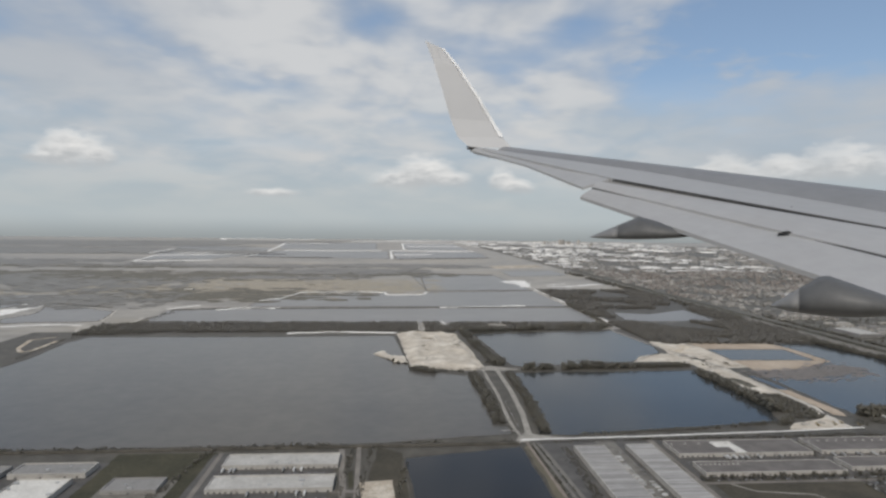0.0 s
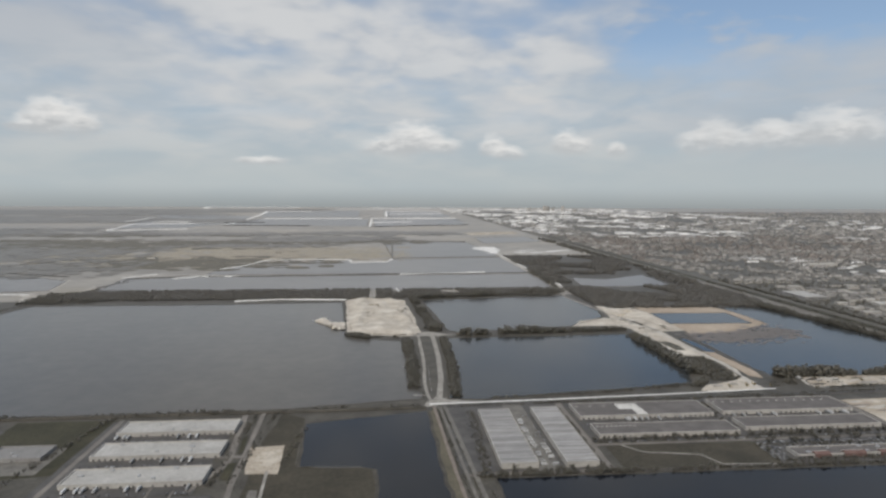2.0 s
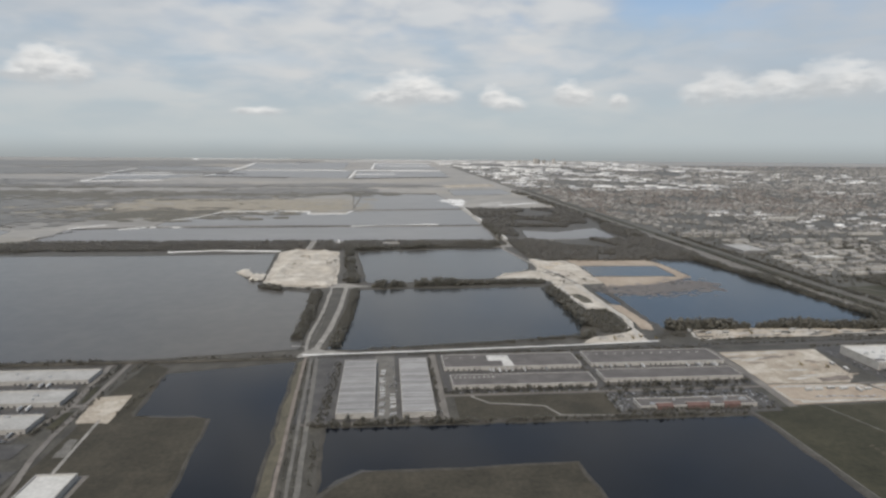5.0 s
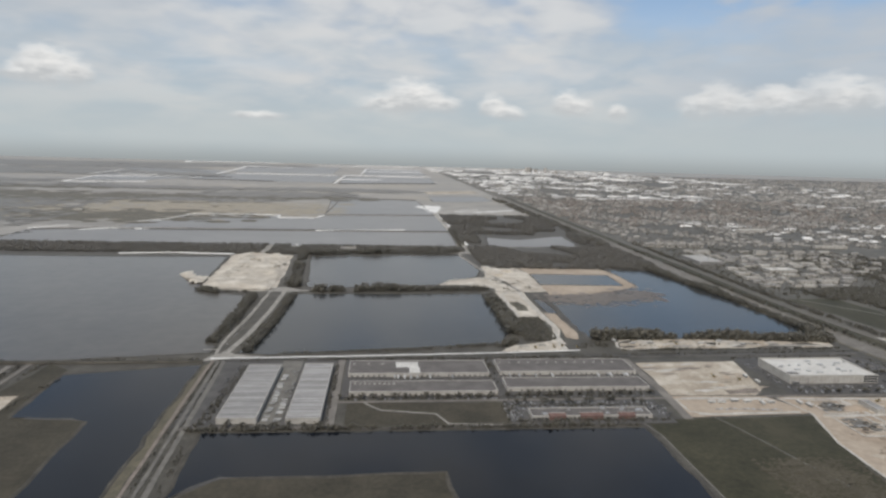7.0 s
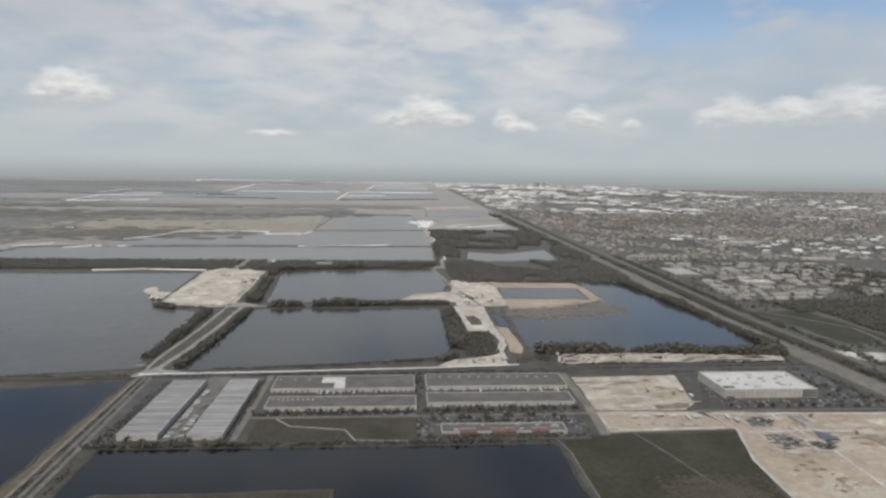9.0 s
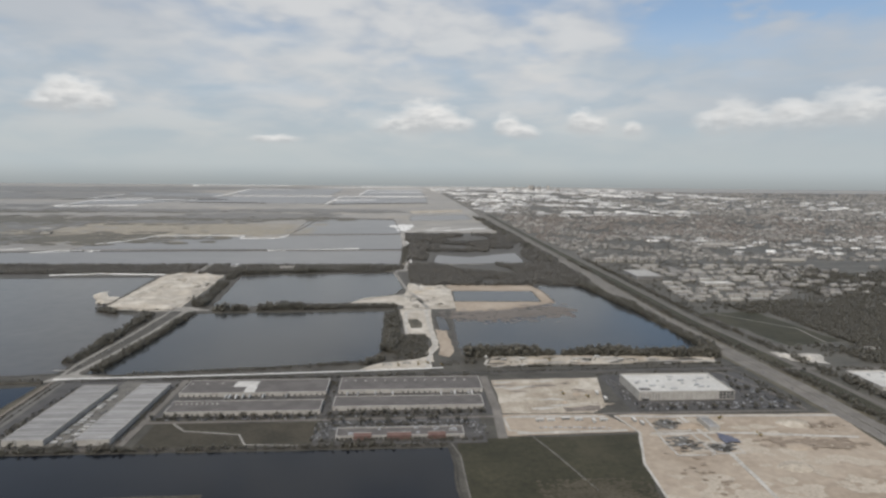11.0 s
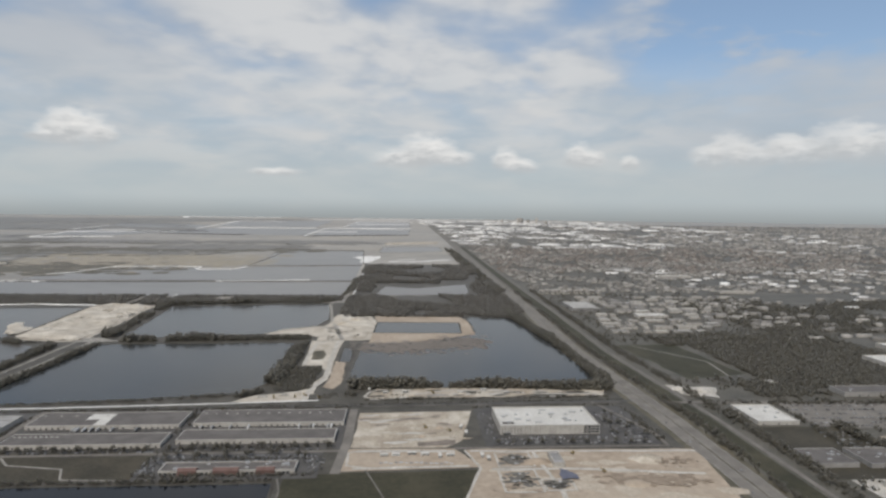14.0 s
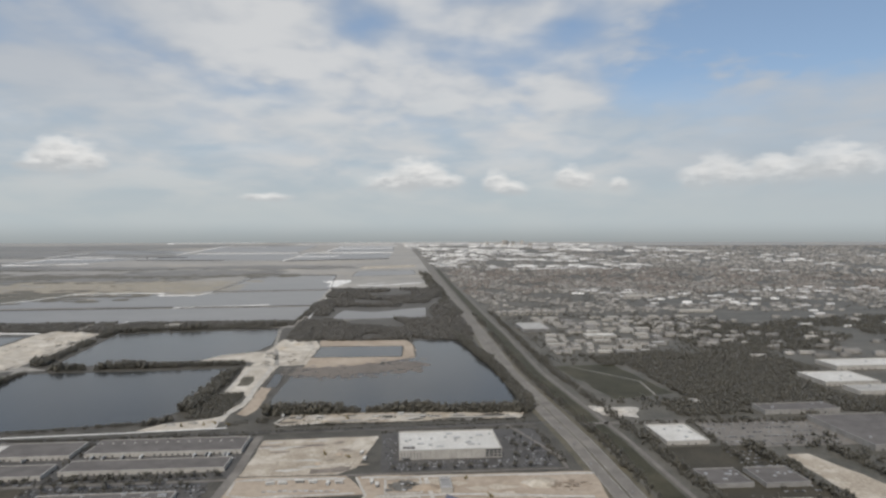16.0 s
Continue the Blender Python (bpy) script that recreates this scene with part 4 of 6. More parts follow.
ribbon("road_27", [(24, 669), (26.5, 601)], 1.6, 0.16, GRAVEL, "gravel track through the tree belt", 0.2, 0, 41)
ribbon("road_18", [(215, 492), (232, 480), (239, 440)], 3.0, 0.2, GRAVEL, "pale haul track through the quarry", 0.3, 0, 23)
ribbon("road_19", [(224, 655), (214, 600), (224, 520), (232, 480)], 3.0, 0.2, GRAVEL, "pale haul track beside the lake", 0.3, 0, 24)
ribbon("road_20", [(590, 646), (1000, 640)], 2.4, 0.16, OLDROAD, "far straight street in the woods", 0, 0, 25)

# the highway: two carriageways, verge, canal and service road
HW = [(399, 110), (400, 190), (400, 268), (394, 401), (398, 560), (400, 741), (406, 1100), (414, 1500), (420, 1895), (430, 2960), (440, 4600)]
ribbon("road_verge", HW, 17, 0.10, DRYGRASS, "dry grass verge of the highway", 0, 0, 30, 14)
for s, nm in ((-3.1, "road_21"), (3.1, "road_22")):
    ribbon(nm, [(x + s, y) for x, y in HW], 5.4, 0.22, OLDROAD, "worn brownish concrete highway carriageway", 0, 0, 31, 14)
    for k in (-2.4, 2.4):
        ribbon("road_marking", [(x + s + k, y) for x, y in HW[:7]], 0.14, 0.235, LINE, "white edge line of the highway", 0, 0, 32, 14, "road marking")
ribbon("grass_verge", [(x + 15, y) for x, y in HW[:8]], 9, 0.09, GRASS, "dark grass strip between highway and service road", 0.1, 0, 33, 14, "grass")
ribbon("road_23", [(x + 22, y) for x, y in HW[:8]], 2.0, 0.16, OLDROAD, "narrow service road beside the canal", 0, 0, 34, 14)
ribbon("road_24", [(380, 560), (388, 610), (390, 680), (384, 760)], 2.0, 0.16, GRAVEL, "pale curving track beside the highway", 0.2, 0, 35)

# parking and yard surfaces
for i, (x0, y0, x1, y1, m, lab) in enumerate([
    (94.2, 216, 103.2, 288, TRACK, "dusty brown yard between the sheds"), (66, 215, 120, 287, ASPHALT, "grey asphalt yard of the long sheds"), (123, 240, 187.5, 288, ASPHALT, "dark asphalt yard of the warehouses"),
    (190.5, 240, 256, 288, ASPHALT, "dark asphalt yard of the warehouses"), (190.5, 214, 250, 238, ASPHALT, "asphalt parking lot of the shops"),
    (313, 240.5, 384, 289, ASPHALT, "grey parking lot round the white building"), (-78, 207, -24.5, 278, ASPHALT, "asphalt yard between the warehouses"), (-5, 155, 11, 183.5, OLDROAD, "worn concrete apron of the small hall"), (-30.5, 195.5, -18, 206, ASPHALT, "dark asphalt lot"), (-64, 195.5, -32, 206, ASPHALT, "dark asphalt lot"),
    (-178, 200, -118, 270, ASPHALT, "asphalt yard of the workshops"), (-110, 226, -84, 250, TRACK, "dusty yard of the annexe"), (-55, 157, -12, 187.5, ASPHALT, "asphalt apron of the white-roofed hall"), (462, 255, 530, 291, OLDROAD, "pale worn parking lot"), (430, 205, 474, 258, OLIVE, "rough olive ground round the low blocks")]):
    sheet("pavement", [(x0, y0), (x1, y0), (x1, y1), (x0, y1)], 0.12 + 0.003 * i if i else 0.152, m, lab, 0.4, 8, 60 + i, "pavement")


# ---- buildings ----
def warehouse(x0, y0, x1, y1, h, roof, wall, label, docks=0, units=0, group="", seed=1, panels=0, parapet=0.35, name="warehouse", category="warehouse", windows=0):
    """A flat-roofed hall: walls, roof, parapet, dock doors along its near side, roof units."""
    rng = random.Random(seed)
    t = thing(name, (x0 + x1) / 2, (y0 + y1) / 2, 0.0 if name == "hut" else 0.12, label, category, group)
    w, d = (x1 - x0) / 2, (y1 - y0) / 2
    put("wall", *boxes([(-w, -d, 0, w, -d + 0.3, h), (-w, d - 0.3, 0, w, d, h), (-w, -d + 0.3, 0, -w + 0.3, d - 0.3, h), (w - 0.3, -d + 0.3, 0, w, d - 0.3, h)]), wall, t)
    put("roof", *box(-w + 0.3, -d + 0.3, h - 0.3, w - 0.3, d - 0.3, h - 0.05), roof, t)
    if parapet:
        put("parapet", *boxes([(-w - 0.06, -d - 0.06, h, w + 0.06, -d + 0.3, h + parapet), (-w - 0.06, d - 0.3, h, w + 0.06, d + 0.06, h + parapet), (-w - 0.06, -d + 0.3, h, -w + 0.3, d - 0.3, h + parapet), (w - 0.3, -d + 0.3, h, w + 0.06, d - 0.3, h + parapet)]), wall, t)
    if docks:
        dv, df = box(-0.36, -0.05, 0, 0.36, 0.05, min(0.9, h * 0.42))
        me = mesh_from("dock_door", dv, df)
        me.materials.append(DOOR)
        for i in range(docks):
            if rng.random() < 0.8:
                o = new("dock_door", me)
                o.parent, o.location = t, (-w + (i + 0.7) * 2 * w / (docks + 0.4), -d - 0.02, 0.1)
    if windows:
        dv, df = box(-0.5, -0.05, 0, 0.5, 0.05, 0.7)
        me = mesh_from("window", dv, df)
        me.materials.append(GLASS)
        for r in range(2):
            for i in range(windows):
                o = new("window", me)
                o.parent, o.location = t, (-w + (i + 0.5) * 2 * w / windows, -d - 0.02, h * (0.25 + 0.36 * r))
    for i in range(units):
        a, b, c = rng.uniform(0.4, 0.9), rng.uniform(0.3, 0.6), rng.uniform(0.3, 0.55)
        px, py = rng.uniform(-w * 0.9, w * 0.9), rng.uniform(-d * 0.7, d * 0.8)
        put("roof_unit", *box(px - a, py - b, h - 0.05, px + a, py + b, h + c), UNIT, t)
    if panels:
        pw = 2 * (d - 0.4) / panels
        pv, pf = boxes([(-w + 0.32, -pw * 0.46, 0, w - 0.32, pw * 0.40, 0.08), (-w + 0.32, pw * 0.40, 0, w - 0.32, pw * 0.5, 0.12)])
        for k in range(3):
            me = mesh_from("roof_panel", pv, pf)
            me.materials.append(ROOF_METAL)
            for i in range(k, panels, 3):
                o = new("roof_panel", me)
                o.parent, o.location = t, (0, -d + 0.4 + (i + 0.5) * pw, h - 0.05)
    return t


warehouse(81, 218, 95, 276, 2.1, ROOF_METAL, WALL_PALE, "long storage shed with a streaked ribbed metal roof", group="long sheds", panels=44, seed=1, parapet=0.15)
warehouse(105.3, 217.5, 117.6, 277, 2.1, ROOF_METAL, WALL_PALE, "long storage shed with a streaked ribbed metal roof", group="long sheds", panels=44, seed=2, parapet=0.15)
r1 = warehouse(125, 265, 187, 282, 1.7, ROOF_DARK, WALL_PALE, "long warehouse with a dark roof and pale loading front", 26, 0, "dark-roofed warehouses", 3, parapet=0.12)
put("roof_patch", *boxes([(-10.2, -0.9, 1.66, -0.1, 6.3, 1.72), (-4.3, -8.1, 1.66, 0.4, -0.9, 1.72)]), ROOF_WHITE, r1, "white recoated stretch of roof")
warehouse(126.5, 243.5, 187, 255.5, 1.7, ROOF_DARK, WALL_PALE, "long warehouse with a dark roof and pale loading front", 26, 0, "dark-roofed warehouses", 4, parapet=0.12)
warehouse(192, 266.5, 255, 283.5, 1.7, ROOF_DARK, WALL_PALE, "long warehouse with a dark roof and pale loading front", 26, 0, "dark-roofed warehouses", 5, parapet=0.12)
warehouse(191.5, 247, 253, 258.5, 1.7, ROOF_DARK, WALL_PALE, "long warehouse with a dark roof and pale loading front", 26, 0, "dark-roofed warehouses", 6, parapet=0.12)
SKY_ROWS = ((125, 265, 187, 282, 5, 0.35), (192, 266.5, 255, 283.5, 13, 0.62), (126.5, 243.5, 187, 255.5, 9, 0.2))
for x0, y0, x1, y1, k, share in SKY_ROWS:
    for i in range(k):
        o = put("skylight", *boxes([(-0.5, -0.35, 0, 0.5, 0.35, 0.16), (-0.4, -0.25, 0.16, 0.4, 0.25, 0.28)]), ROOF_PALE)
        o.location = (x0 + 2 + i * (x1 - x0) * share / k * 1.5, y0 + (y1 - y0) * 0.72, 1.77)
        tagged(o, "small pale skylight on a dark warehouse roof", "skylight", "skylights")
K = warehouse(320.5, 253, 362.5, 277.5, 3.5, ROOF_WHITE, WALL_PALE, "large white flat-roofed hall beside a parking lot", 0, 16, "", 7, parapet=0.4)
for i in range(1, 20):
    put("panel_joint", *box(-21 + i * 2.1 - 0.04, -12.31, 0.1, -21 + i * 2.1 + 0.04, -12.24, 3.4), WALL_GREY, K, "grey joint between wall panels")
for i in range(4):
    for j in range(3):
        put("window", *box(14.2 + i * 1.7, -12.33, 0.5 + j * 1.1, 15.6 + i * 1.7, -12.2, 1.2 + j * 1.1), GLASS, K, "dark office window")
for i in range(7):
    put("louvre", *box(-20.4 + i * 1.3, -12.33, 0.4, -19.9 + i * 1.3, -12.2, 2.9), WALL_GREY, K, "grey wall louvre")
put("roof_well", *box(-19.5, -9.5, 3.46, -14.5, -6.5, 3.5), ROOF_DARK, K, "dark sunken roof well")
for p_, q_ in ((-12, -4), (4, 3), (9, -6), (14, 5), (-4, -8), (1, 8)):
    put("roof_vent", *box(p_ - 1.4, q_ - 0.5, 3.4, p_ + 1.4, q_ + 0.5, 3.85), UNIT, K)
put("canopy", *box(-20, -13.6, 1.2, -17, -12.25, 1.4), WALL_GREY, K)
for n_, (y0, y1) in enumerate([(260, 273), (236.5, 249.5), (213.5, 226)]):
    warehouse(-70, y0, -23, y1, 1.5, ROOF_PALE, WALL_PALE, "long warehouse with a pale flat roof and loading docks", 22, 5, "pale warehouses", 20 + n_)
warehouse(-52, 160, -15.2, 184.4, 1.6, ROOF_WHITE, WALL_PALE, "white-roofed hall beside the dark lots", 10, 5, "white-roofed halls", 28)
warehouse(-3, 158, 8.6, 181.6, 1.6, ROOF_WHITE, WALL_PALE, "small white-roofed hall on the field", 4, 3, "white-roofed halls", 29)
warehouse(-150, 254, -120.6, 265.5, 1.8, ROOF_GREY, WALL_PALE, "workshop hall with a grey roof and pale walls", 6, 3, "workshops", 24)
warehouse(-176, 253, -153, 263, 1.8, ROOF_GREY, WALL_GREY, "workshop hall with a pale roof", 5, 3, "workshops", 25)
warehouse(-142.8, 222, -123, 249, 1.8, ROOF_WHITE, WALL_PALE, "pale-roofed hall beside a dark yard", 4, 4, "workshops", 26)
warehouse(-108, 238, -88, 250, 1.2, ROOF_GREY, WALL_GREY, "low dull-grey annexe on a dusty yard", 3, 2, "workshops", 27)
s = warehouse(195.5, 218.5, 242, 226, 1.3, ROOF_DARK, WALL_PALE, "long low row of shops with pale fronts and red gables", 0, 10, "", 30, name="shop_row", category="shops", parapet=0.2)
for c, w_ in ((-13.6, 3.2), (-0.4, 4.4), (13.2, 3.2)):
    put("gable", [(c - w_, -4.3, 0), (c + w_, -4.3, 0), (c + w_, -4.3, 1.5), (c - w_, -4.3, 1.5), (c - w_, -2.0, 1.55), (c + w_, -2.0, 1.55), (c - w_, -3.0, 2.2), (c + w_, -3.0, 2.2), (c - w_, -3.7, 0), (c + w_, -3.7, 0)], [(0, 1, 2, 3), (3, 2, 7, 6), (6, 7, 5, 4), (0, 3, 6, 4, 8), (1, 9, 5, 7, 2)], ROOF_RED, s, "faded red gable front")
    put("coping", *box(c - w_, -1.9, 1.5, c + w_, -1.6, 1.8), WALL_PALE, s)
for i in range(29):
    put("shop_window", *box(-23 + i * 1.55, -3.83, 0.1, -21.9 + i * 1.55, -3.72, 0.7), GLASS, s, "dark shop window")
warehouse(436, 260.5, 455, 284.5, 1.5, ROOF_WHITE, WALL_PALE, "white-roofed store beside the highway", 5, 5, "", 40)
warehouse(432, 215, 448, 229.5, 1.5, ROOF_DARK, WALL_GREY, "low dull-grey block with roof plant", 0, 6, "low blocks", 41)
warehouse(452, 214, 469, 229.5, 1.5, ROOF_DARK, WALL_GREY, "low dull-grey block with roof plant", 0, 5, "low blocks", 49)
warehouse(445, 185, 458, 200, 1.6, ROOF_DARK, WALL_PALE, "dark-roofed hall on a pale lot", 4, 4, "", 50)
warehouse(478, 322, 484, 327, 1.3, ROOF_WHITE, WALL_PALE, "small white shed beside the wood", 1, 1, "", 51)
warehouse(612, 392, 690, 414, 2.6, ROOF_WHITE, WALL_PALE, "long white-roofed distribution hall", 16, 4, "distribution halls", 42)
warehouse(575, 352, 610, 379, 2.4, ROOF_WHITE, WALL_PALE, "long white-roofed distribution hall", 10, 4, "distribution halls", 43)
warehouse(580, 330, 612, 345, 2.4, ROOF_PALE, WALL_PALE, "long white-roofed distribution hall", 10, 4, "distribution halls", 44)
warehouse(520, 246, 560, 290, 2.4, ROOF_DARK, WALL_GREY, "dark-roofed store behind a parking lot", 8, 6, "", 45)
warehouse(505, 300, 545, 312, 2.2, ROOF_DARK, WALL_GREY, "dark-roofed store among trees", 8, 4, "", 46)
warehouse(334.8, 219.5, 338.8, 230, 1.6, ROOF_WHITE, WALL_PALE, "white steel shed on the building site", 0, 0, "", 47, panels=8)
warehouse(-321, 984, -308, 990, 2.2, ROOF_WHITE, WALL_PALE, "small white hut in the far marsh", 1, 1, "", 48, name="hut", category="hut")


# town blocks: halls of the near estate, each on its own
warehouse(437, 560, 462, 600, 3.4, ROOF_PALE, WALL_GREY, "large stepped grey hall on the estate", 10, 6, "estate halls", 90, windows=12)
warehouse(485, 526, 512, 540, 2.2, ROOF_WHITE, WALL_PALE, "white flat-roofed business hall on the estate", 8, 3, "estate halls", 91)
warehouse(640, 842, 682, 852, 3, ROOF_WHITE, WALL_PALE, "long white hall in the woods", 6, 3, "", 92)
warehouse(642, 684, 682, 690, 2.6, ROOF_WHITE, WALL_PALE, "long white hall in the woods", 6, 3, "", 93)
for i in range(11):
    warehouse(433 + i * 6.4, 676 + (i % 2) * 4, 437.4 + i * 6.4, 681 + (i % 2) * 4, 4.2, ROOF_PALE, WALL_PALE, "white apartment block beside the highway", 0, 1, "apartment blocks", 94 + i, name="apartment_block", category="apartment block", windows=3)
TOWN = random.Random(5)
n_ = 0
for row in range(13):
    y = 462 + row * 15 + TOWN.uniform(-2, 2)
    x = 438 + row * 2 + TOWN.uniform(0, 4)
    while x < 520 + row * 12:
        w, d = TOWN.uniform(4, 15), TOWN.uniform(4, 8)
        if TOWN.random() < 0.8 and not (x < 472 and 545 < y < 606) and not (476 < x + w and x < 520 and 515 < y < 548):
            n_ += 1
            roof = TOWN.choice((ROOF_WHITE, ROOF_PALE, ROOF_PALE, ROOF_DARK, ROOF_GREY, ROOF_DARK))
            warehouse(x, y, x + w, y + d, TOWN.uniform(1.3, 2.2), roof, TOWN.choice((WALL_PALE, WALL_PALE, WALL_GREY)), {ROOF_WHITE: "white flat-roofed business hall", ROOF_PALE: "pale flat-roofed business hall", ROOF_DARK: "dark flat-roofed business hall", ROOF_GREY: "grey flat-roofed business hall"}[roof] + " on the estate", TOWN.randint(0, 5), TOWN.randint(0, 2), "estate halls", 100 + n_)
        x += w + TOWN.uniform(2, 8)


def settlement(name, label, x0, y0, x1, y1, count, size, tall, mat, seed, spread=1.0, gable=True, lean=0.0):
    """Far blocks past counting: small boxes with pitched or flat tops in loose rows."""
    rng = np.random.default_rng(seed)
    n = count
    p = np.column_stack([rng.uniform(x0, x1, n), rng.uniform(y0, y1, n)])
    p[:, 0] += (p[:, 1] - y0) * lean
    rowgap = size * 2.6
    p[:, 1] = np.round(p[:, 1] / rowgap) * rowgap + rng.normal(0, size * 0.12, n)
    dens = np.array([noise.noise(Vector((q[0] / (26 * size), q[1] / (40 * size), seed))) for q in p])
    p = p[dens > -0.12]
    n = len(p)
    w = size * rng.uniform(0.6, 1.5, n) * spread
    d = size * rng.uniform(0.4, 0.8, n)
    h = tall * rng.uniform(0.7, 1.4, n)
    z = np.zeros(n)
    top = h + (0.35 * d if gable else 0.0 * d)
    cx, cy = p[:, 0], p[:, 1]
    V = np.stack([np.stack(c, 1) for c in (
        (cx - w, cy - d, z), (cx + w, cy - d, z), (cx + w, cy + d, z), (cx - w, cy + d, z),
        (cx - w, cy - d, h), (cx + w, cy - d, h), (cx + w, cy + d, h), (cx - w, cy + d, h),
        (cx - w * 0.9, cy, top), (cx + w * 0.9, cy, top))], 1).reshape(-1, 3)
    F = np.array([(0, 1, 5), (0, 5, 4), (1, 2, 6), (1, 6, 5), (2, 3, 7), (2, 7, 6), (3, 0, 4), (3, 4, 7), (4, 5, 9), (4, 9, 8), (6, 7, 8), (6, 8, 9), (5, 6, 9), (7, 4, 8)])
    F = (F[None] + 10 * np.arange(n)[:, None, None]).reshape(-1, 3)
    return tagged(new(name, fast_mesh(name, V, F, mat)), label, "houses", kind="stuff")


settlement("housing", "small pale houses in rows under the haze", 432, 690, 1100, 1100, 3000, 2.3, 1.3, HOUSE, 61)
settlement("housing", "small brown-roofed houses in rows under the haze", 430, 900, 1250, 1500, 3400, 2.5, 1.4, ROOF_BROWN, 62)
settlement("housing", "small pale houses far off under the haze", 430, 1100, 2000, 2200, 5200, 3.2, 1.6, HOUSE, 63)
settlement("commercial_blocks", "bright flat commercial roofs far off in the town", 440, 1450, 1000, 2700, 420, 8, 2.5, BRIGHT, 64, 1.5, False)
settlement("commercial_blocks", "bright flat commercial roofs on the far horizon", 430, 2600, 1700, 4300, 420, 15, 4, BRIGHT, 65, 1.7, False)
settlement("commercial_blocks", "bright flat roofs along a far street", 560, 880, 1100, 960, 60, 4.5, 2.0, BRIGHT, 66, 1.4, False)
settlement("commercial_blocks", "bright flat roofs in the town", 600, 560, 1100, 860, 70, 3.6, 1.8, BRIGHT, 67, 1.4, False)
settlement("housing", "scattered pale roofs in the woods beside the highway", 560, 420, 900, 640, 150, 4.0, 2, HOUSE, 68)
settlement("housing", "pale roofs spread to the far horizon", 1000, 1250, 3600, 3600, 6000, 5.5, 2.4, HOUSE, 70)
settlement("commercial_blocks", "bright flat roofs in the far suburbs", 1100, 1300, 2400, 2400, 160, 9, 3, BRIGHT, 71, 1.6, False)
settlement("towers", "pale tower blocks on the far horizon", 900, 3500, 1150, 3900, 9, 8, 26, HOUSE, 69, 1.0, False)

# ---- trees ----
SH = "dark bushy trees along the lake shore"
SHORE_TREES = [
    ([(-262, 586), (-225, 596)], 10, 3.2, 0.5),
    ([(-276, 480), (-284, 560), (-272, 588)], 5, 1.3, 0.8),
    ([(-330, 283), (0, 286), (56, 289)], 4, 1.6, 0.5),
    ([(54, 316), (55, 370), (53, 425)], 6, 3.2, 0.26),
    ([(12, 441), (28, 431)], 4, 3.4, 0.2),
    ([(28, 434), (48, 432)], 2, 1.6, 0.6),
    ([(74, 300), (78, 360), (79, 430)], 5, 2.8, 0.3),
    ([(76, 450), (70, 520), (66, 596), (62, 630)], 8, 4.2, 0.35),
    ([(92, 438), (112, 439)], 6, 4.2, 0.25),
]
CAUSEWAY_TREES = [
    ([(120, 440), (160, 442), (216, 446)], 7, 4.2, 0.25),
    ([(70, 597), (140, 612), (216, 622)], 9, 4.6, 0.4),
    ([(90, 298), (150, 303), (200, 312)], 2.4, 1.3, 0.4),
    ([(213, 330), (214, 380), (213, 432)], 8, 4.0, 0.28),
    ([(199, 308), (210, 316)], 4, 3.0, 0.3),
    ([(254, 322.5), (320, 322.5), (387, 317)], 3.0, 5.4, 0.17),
    ([(390, 318), (390, 402), (378, 520), (374, 560)], 7, 3.6, 0.24),
    ([(68, 286.5), (150, 290), (250, 294), (390, 299.5)], 1.6, 1.0, 0.5),
]
LOT_TREES = [
    ([(71, 120), (68.9, 171), (65.8, 228), (63.2, 284)], 1.0, 0.9, 0.8),
    ([(74.6, 120), (72.3, 171), (69.2, 228), (65.9, 284)], 0.8, 0.7, 0.8),
    ([(78, 150), (75.5, 200)], 2, 1.2, 0.8),
    ([(76, 216), (78, 280)], 3.4, 1.3, 0.35),
    ([(72, 212.5), (236, 212.5)], 2.4, 1.8, 0.35),
    ([(119.4, 216), (119.4, 284)], 1.6, 1.1, 0.5),
    ([(124, 240.5), (187, 241.5)], 2.6, 1.3, 0.4),
    ([(191, 241.5), (256, 243)], 2.8, 1.3, 0.4),
    ([(188.8, 215), (188.8, 288)], 4.2, 1.6, 0.6),
    ([(124, 288.6), (256, 290.2)], 1.6, 1.3, 0.6),
]
STREET_TREES = [
    ([(191, 231), (250, 231)], 1.6, 1.3, 0.7),
    ([(191, 216.5), (250, 217)], 2.2, 1.6, 0.5),
    ([(-21, 212), (-18.5, 282)], 2.5, 1.3, 0.8),
    ([(-14, 214), (-9.8, 284)], 2.5, 1.4, 0.9),
    ([(-92, 212), (-80, 284)], 3, 1.5, 0.8),
    ([(408, 120), (411, 268), (405, 401), (410, 700)], 5, 2.2, 0.8),
    ([(427, 120), (431, 268), (424, 401), (430, 700)], 5, 2.6, 0.55),
    ([(433, 292), (600, 288)], 5, 2.4, 0.5),
    ([(470, 260), (476, 160)], 5, 3, 0.5),
    ([(504, 250), (506, 160)], 5, 3, 0.5),
]
HIGHWAY_TREES = [
    ([(462, 292), (456, 210)], 3, 2, 0.7),
    ([(262, 302), (300, 303), (384, 304.5)], 1.8, 1.1, 0.45),
    ([(275, 309), (284, 310)], 3, 1.2, 0.3),
    ([(312, 311), (320, 312)], 2.4, 1.3, 0.4),
    ([(334, 313), (342, 312)], 2.4, 1.0, 0.4),
    ([(240, 308), (258, 312)], 7, 1.4, 0.35),
    ([(224, 437), (232, 452)], 5, 1.6, 0.3),
    ([(6, 276), (2, 228)], 3, 1.4, 0.8),
    ([(226, 800), (224, 660)], 6, 3.5, 0.8),
    ([(-262, 640), (-250, 740)], 10, 1.6, 0.9),
]
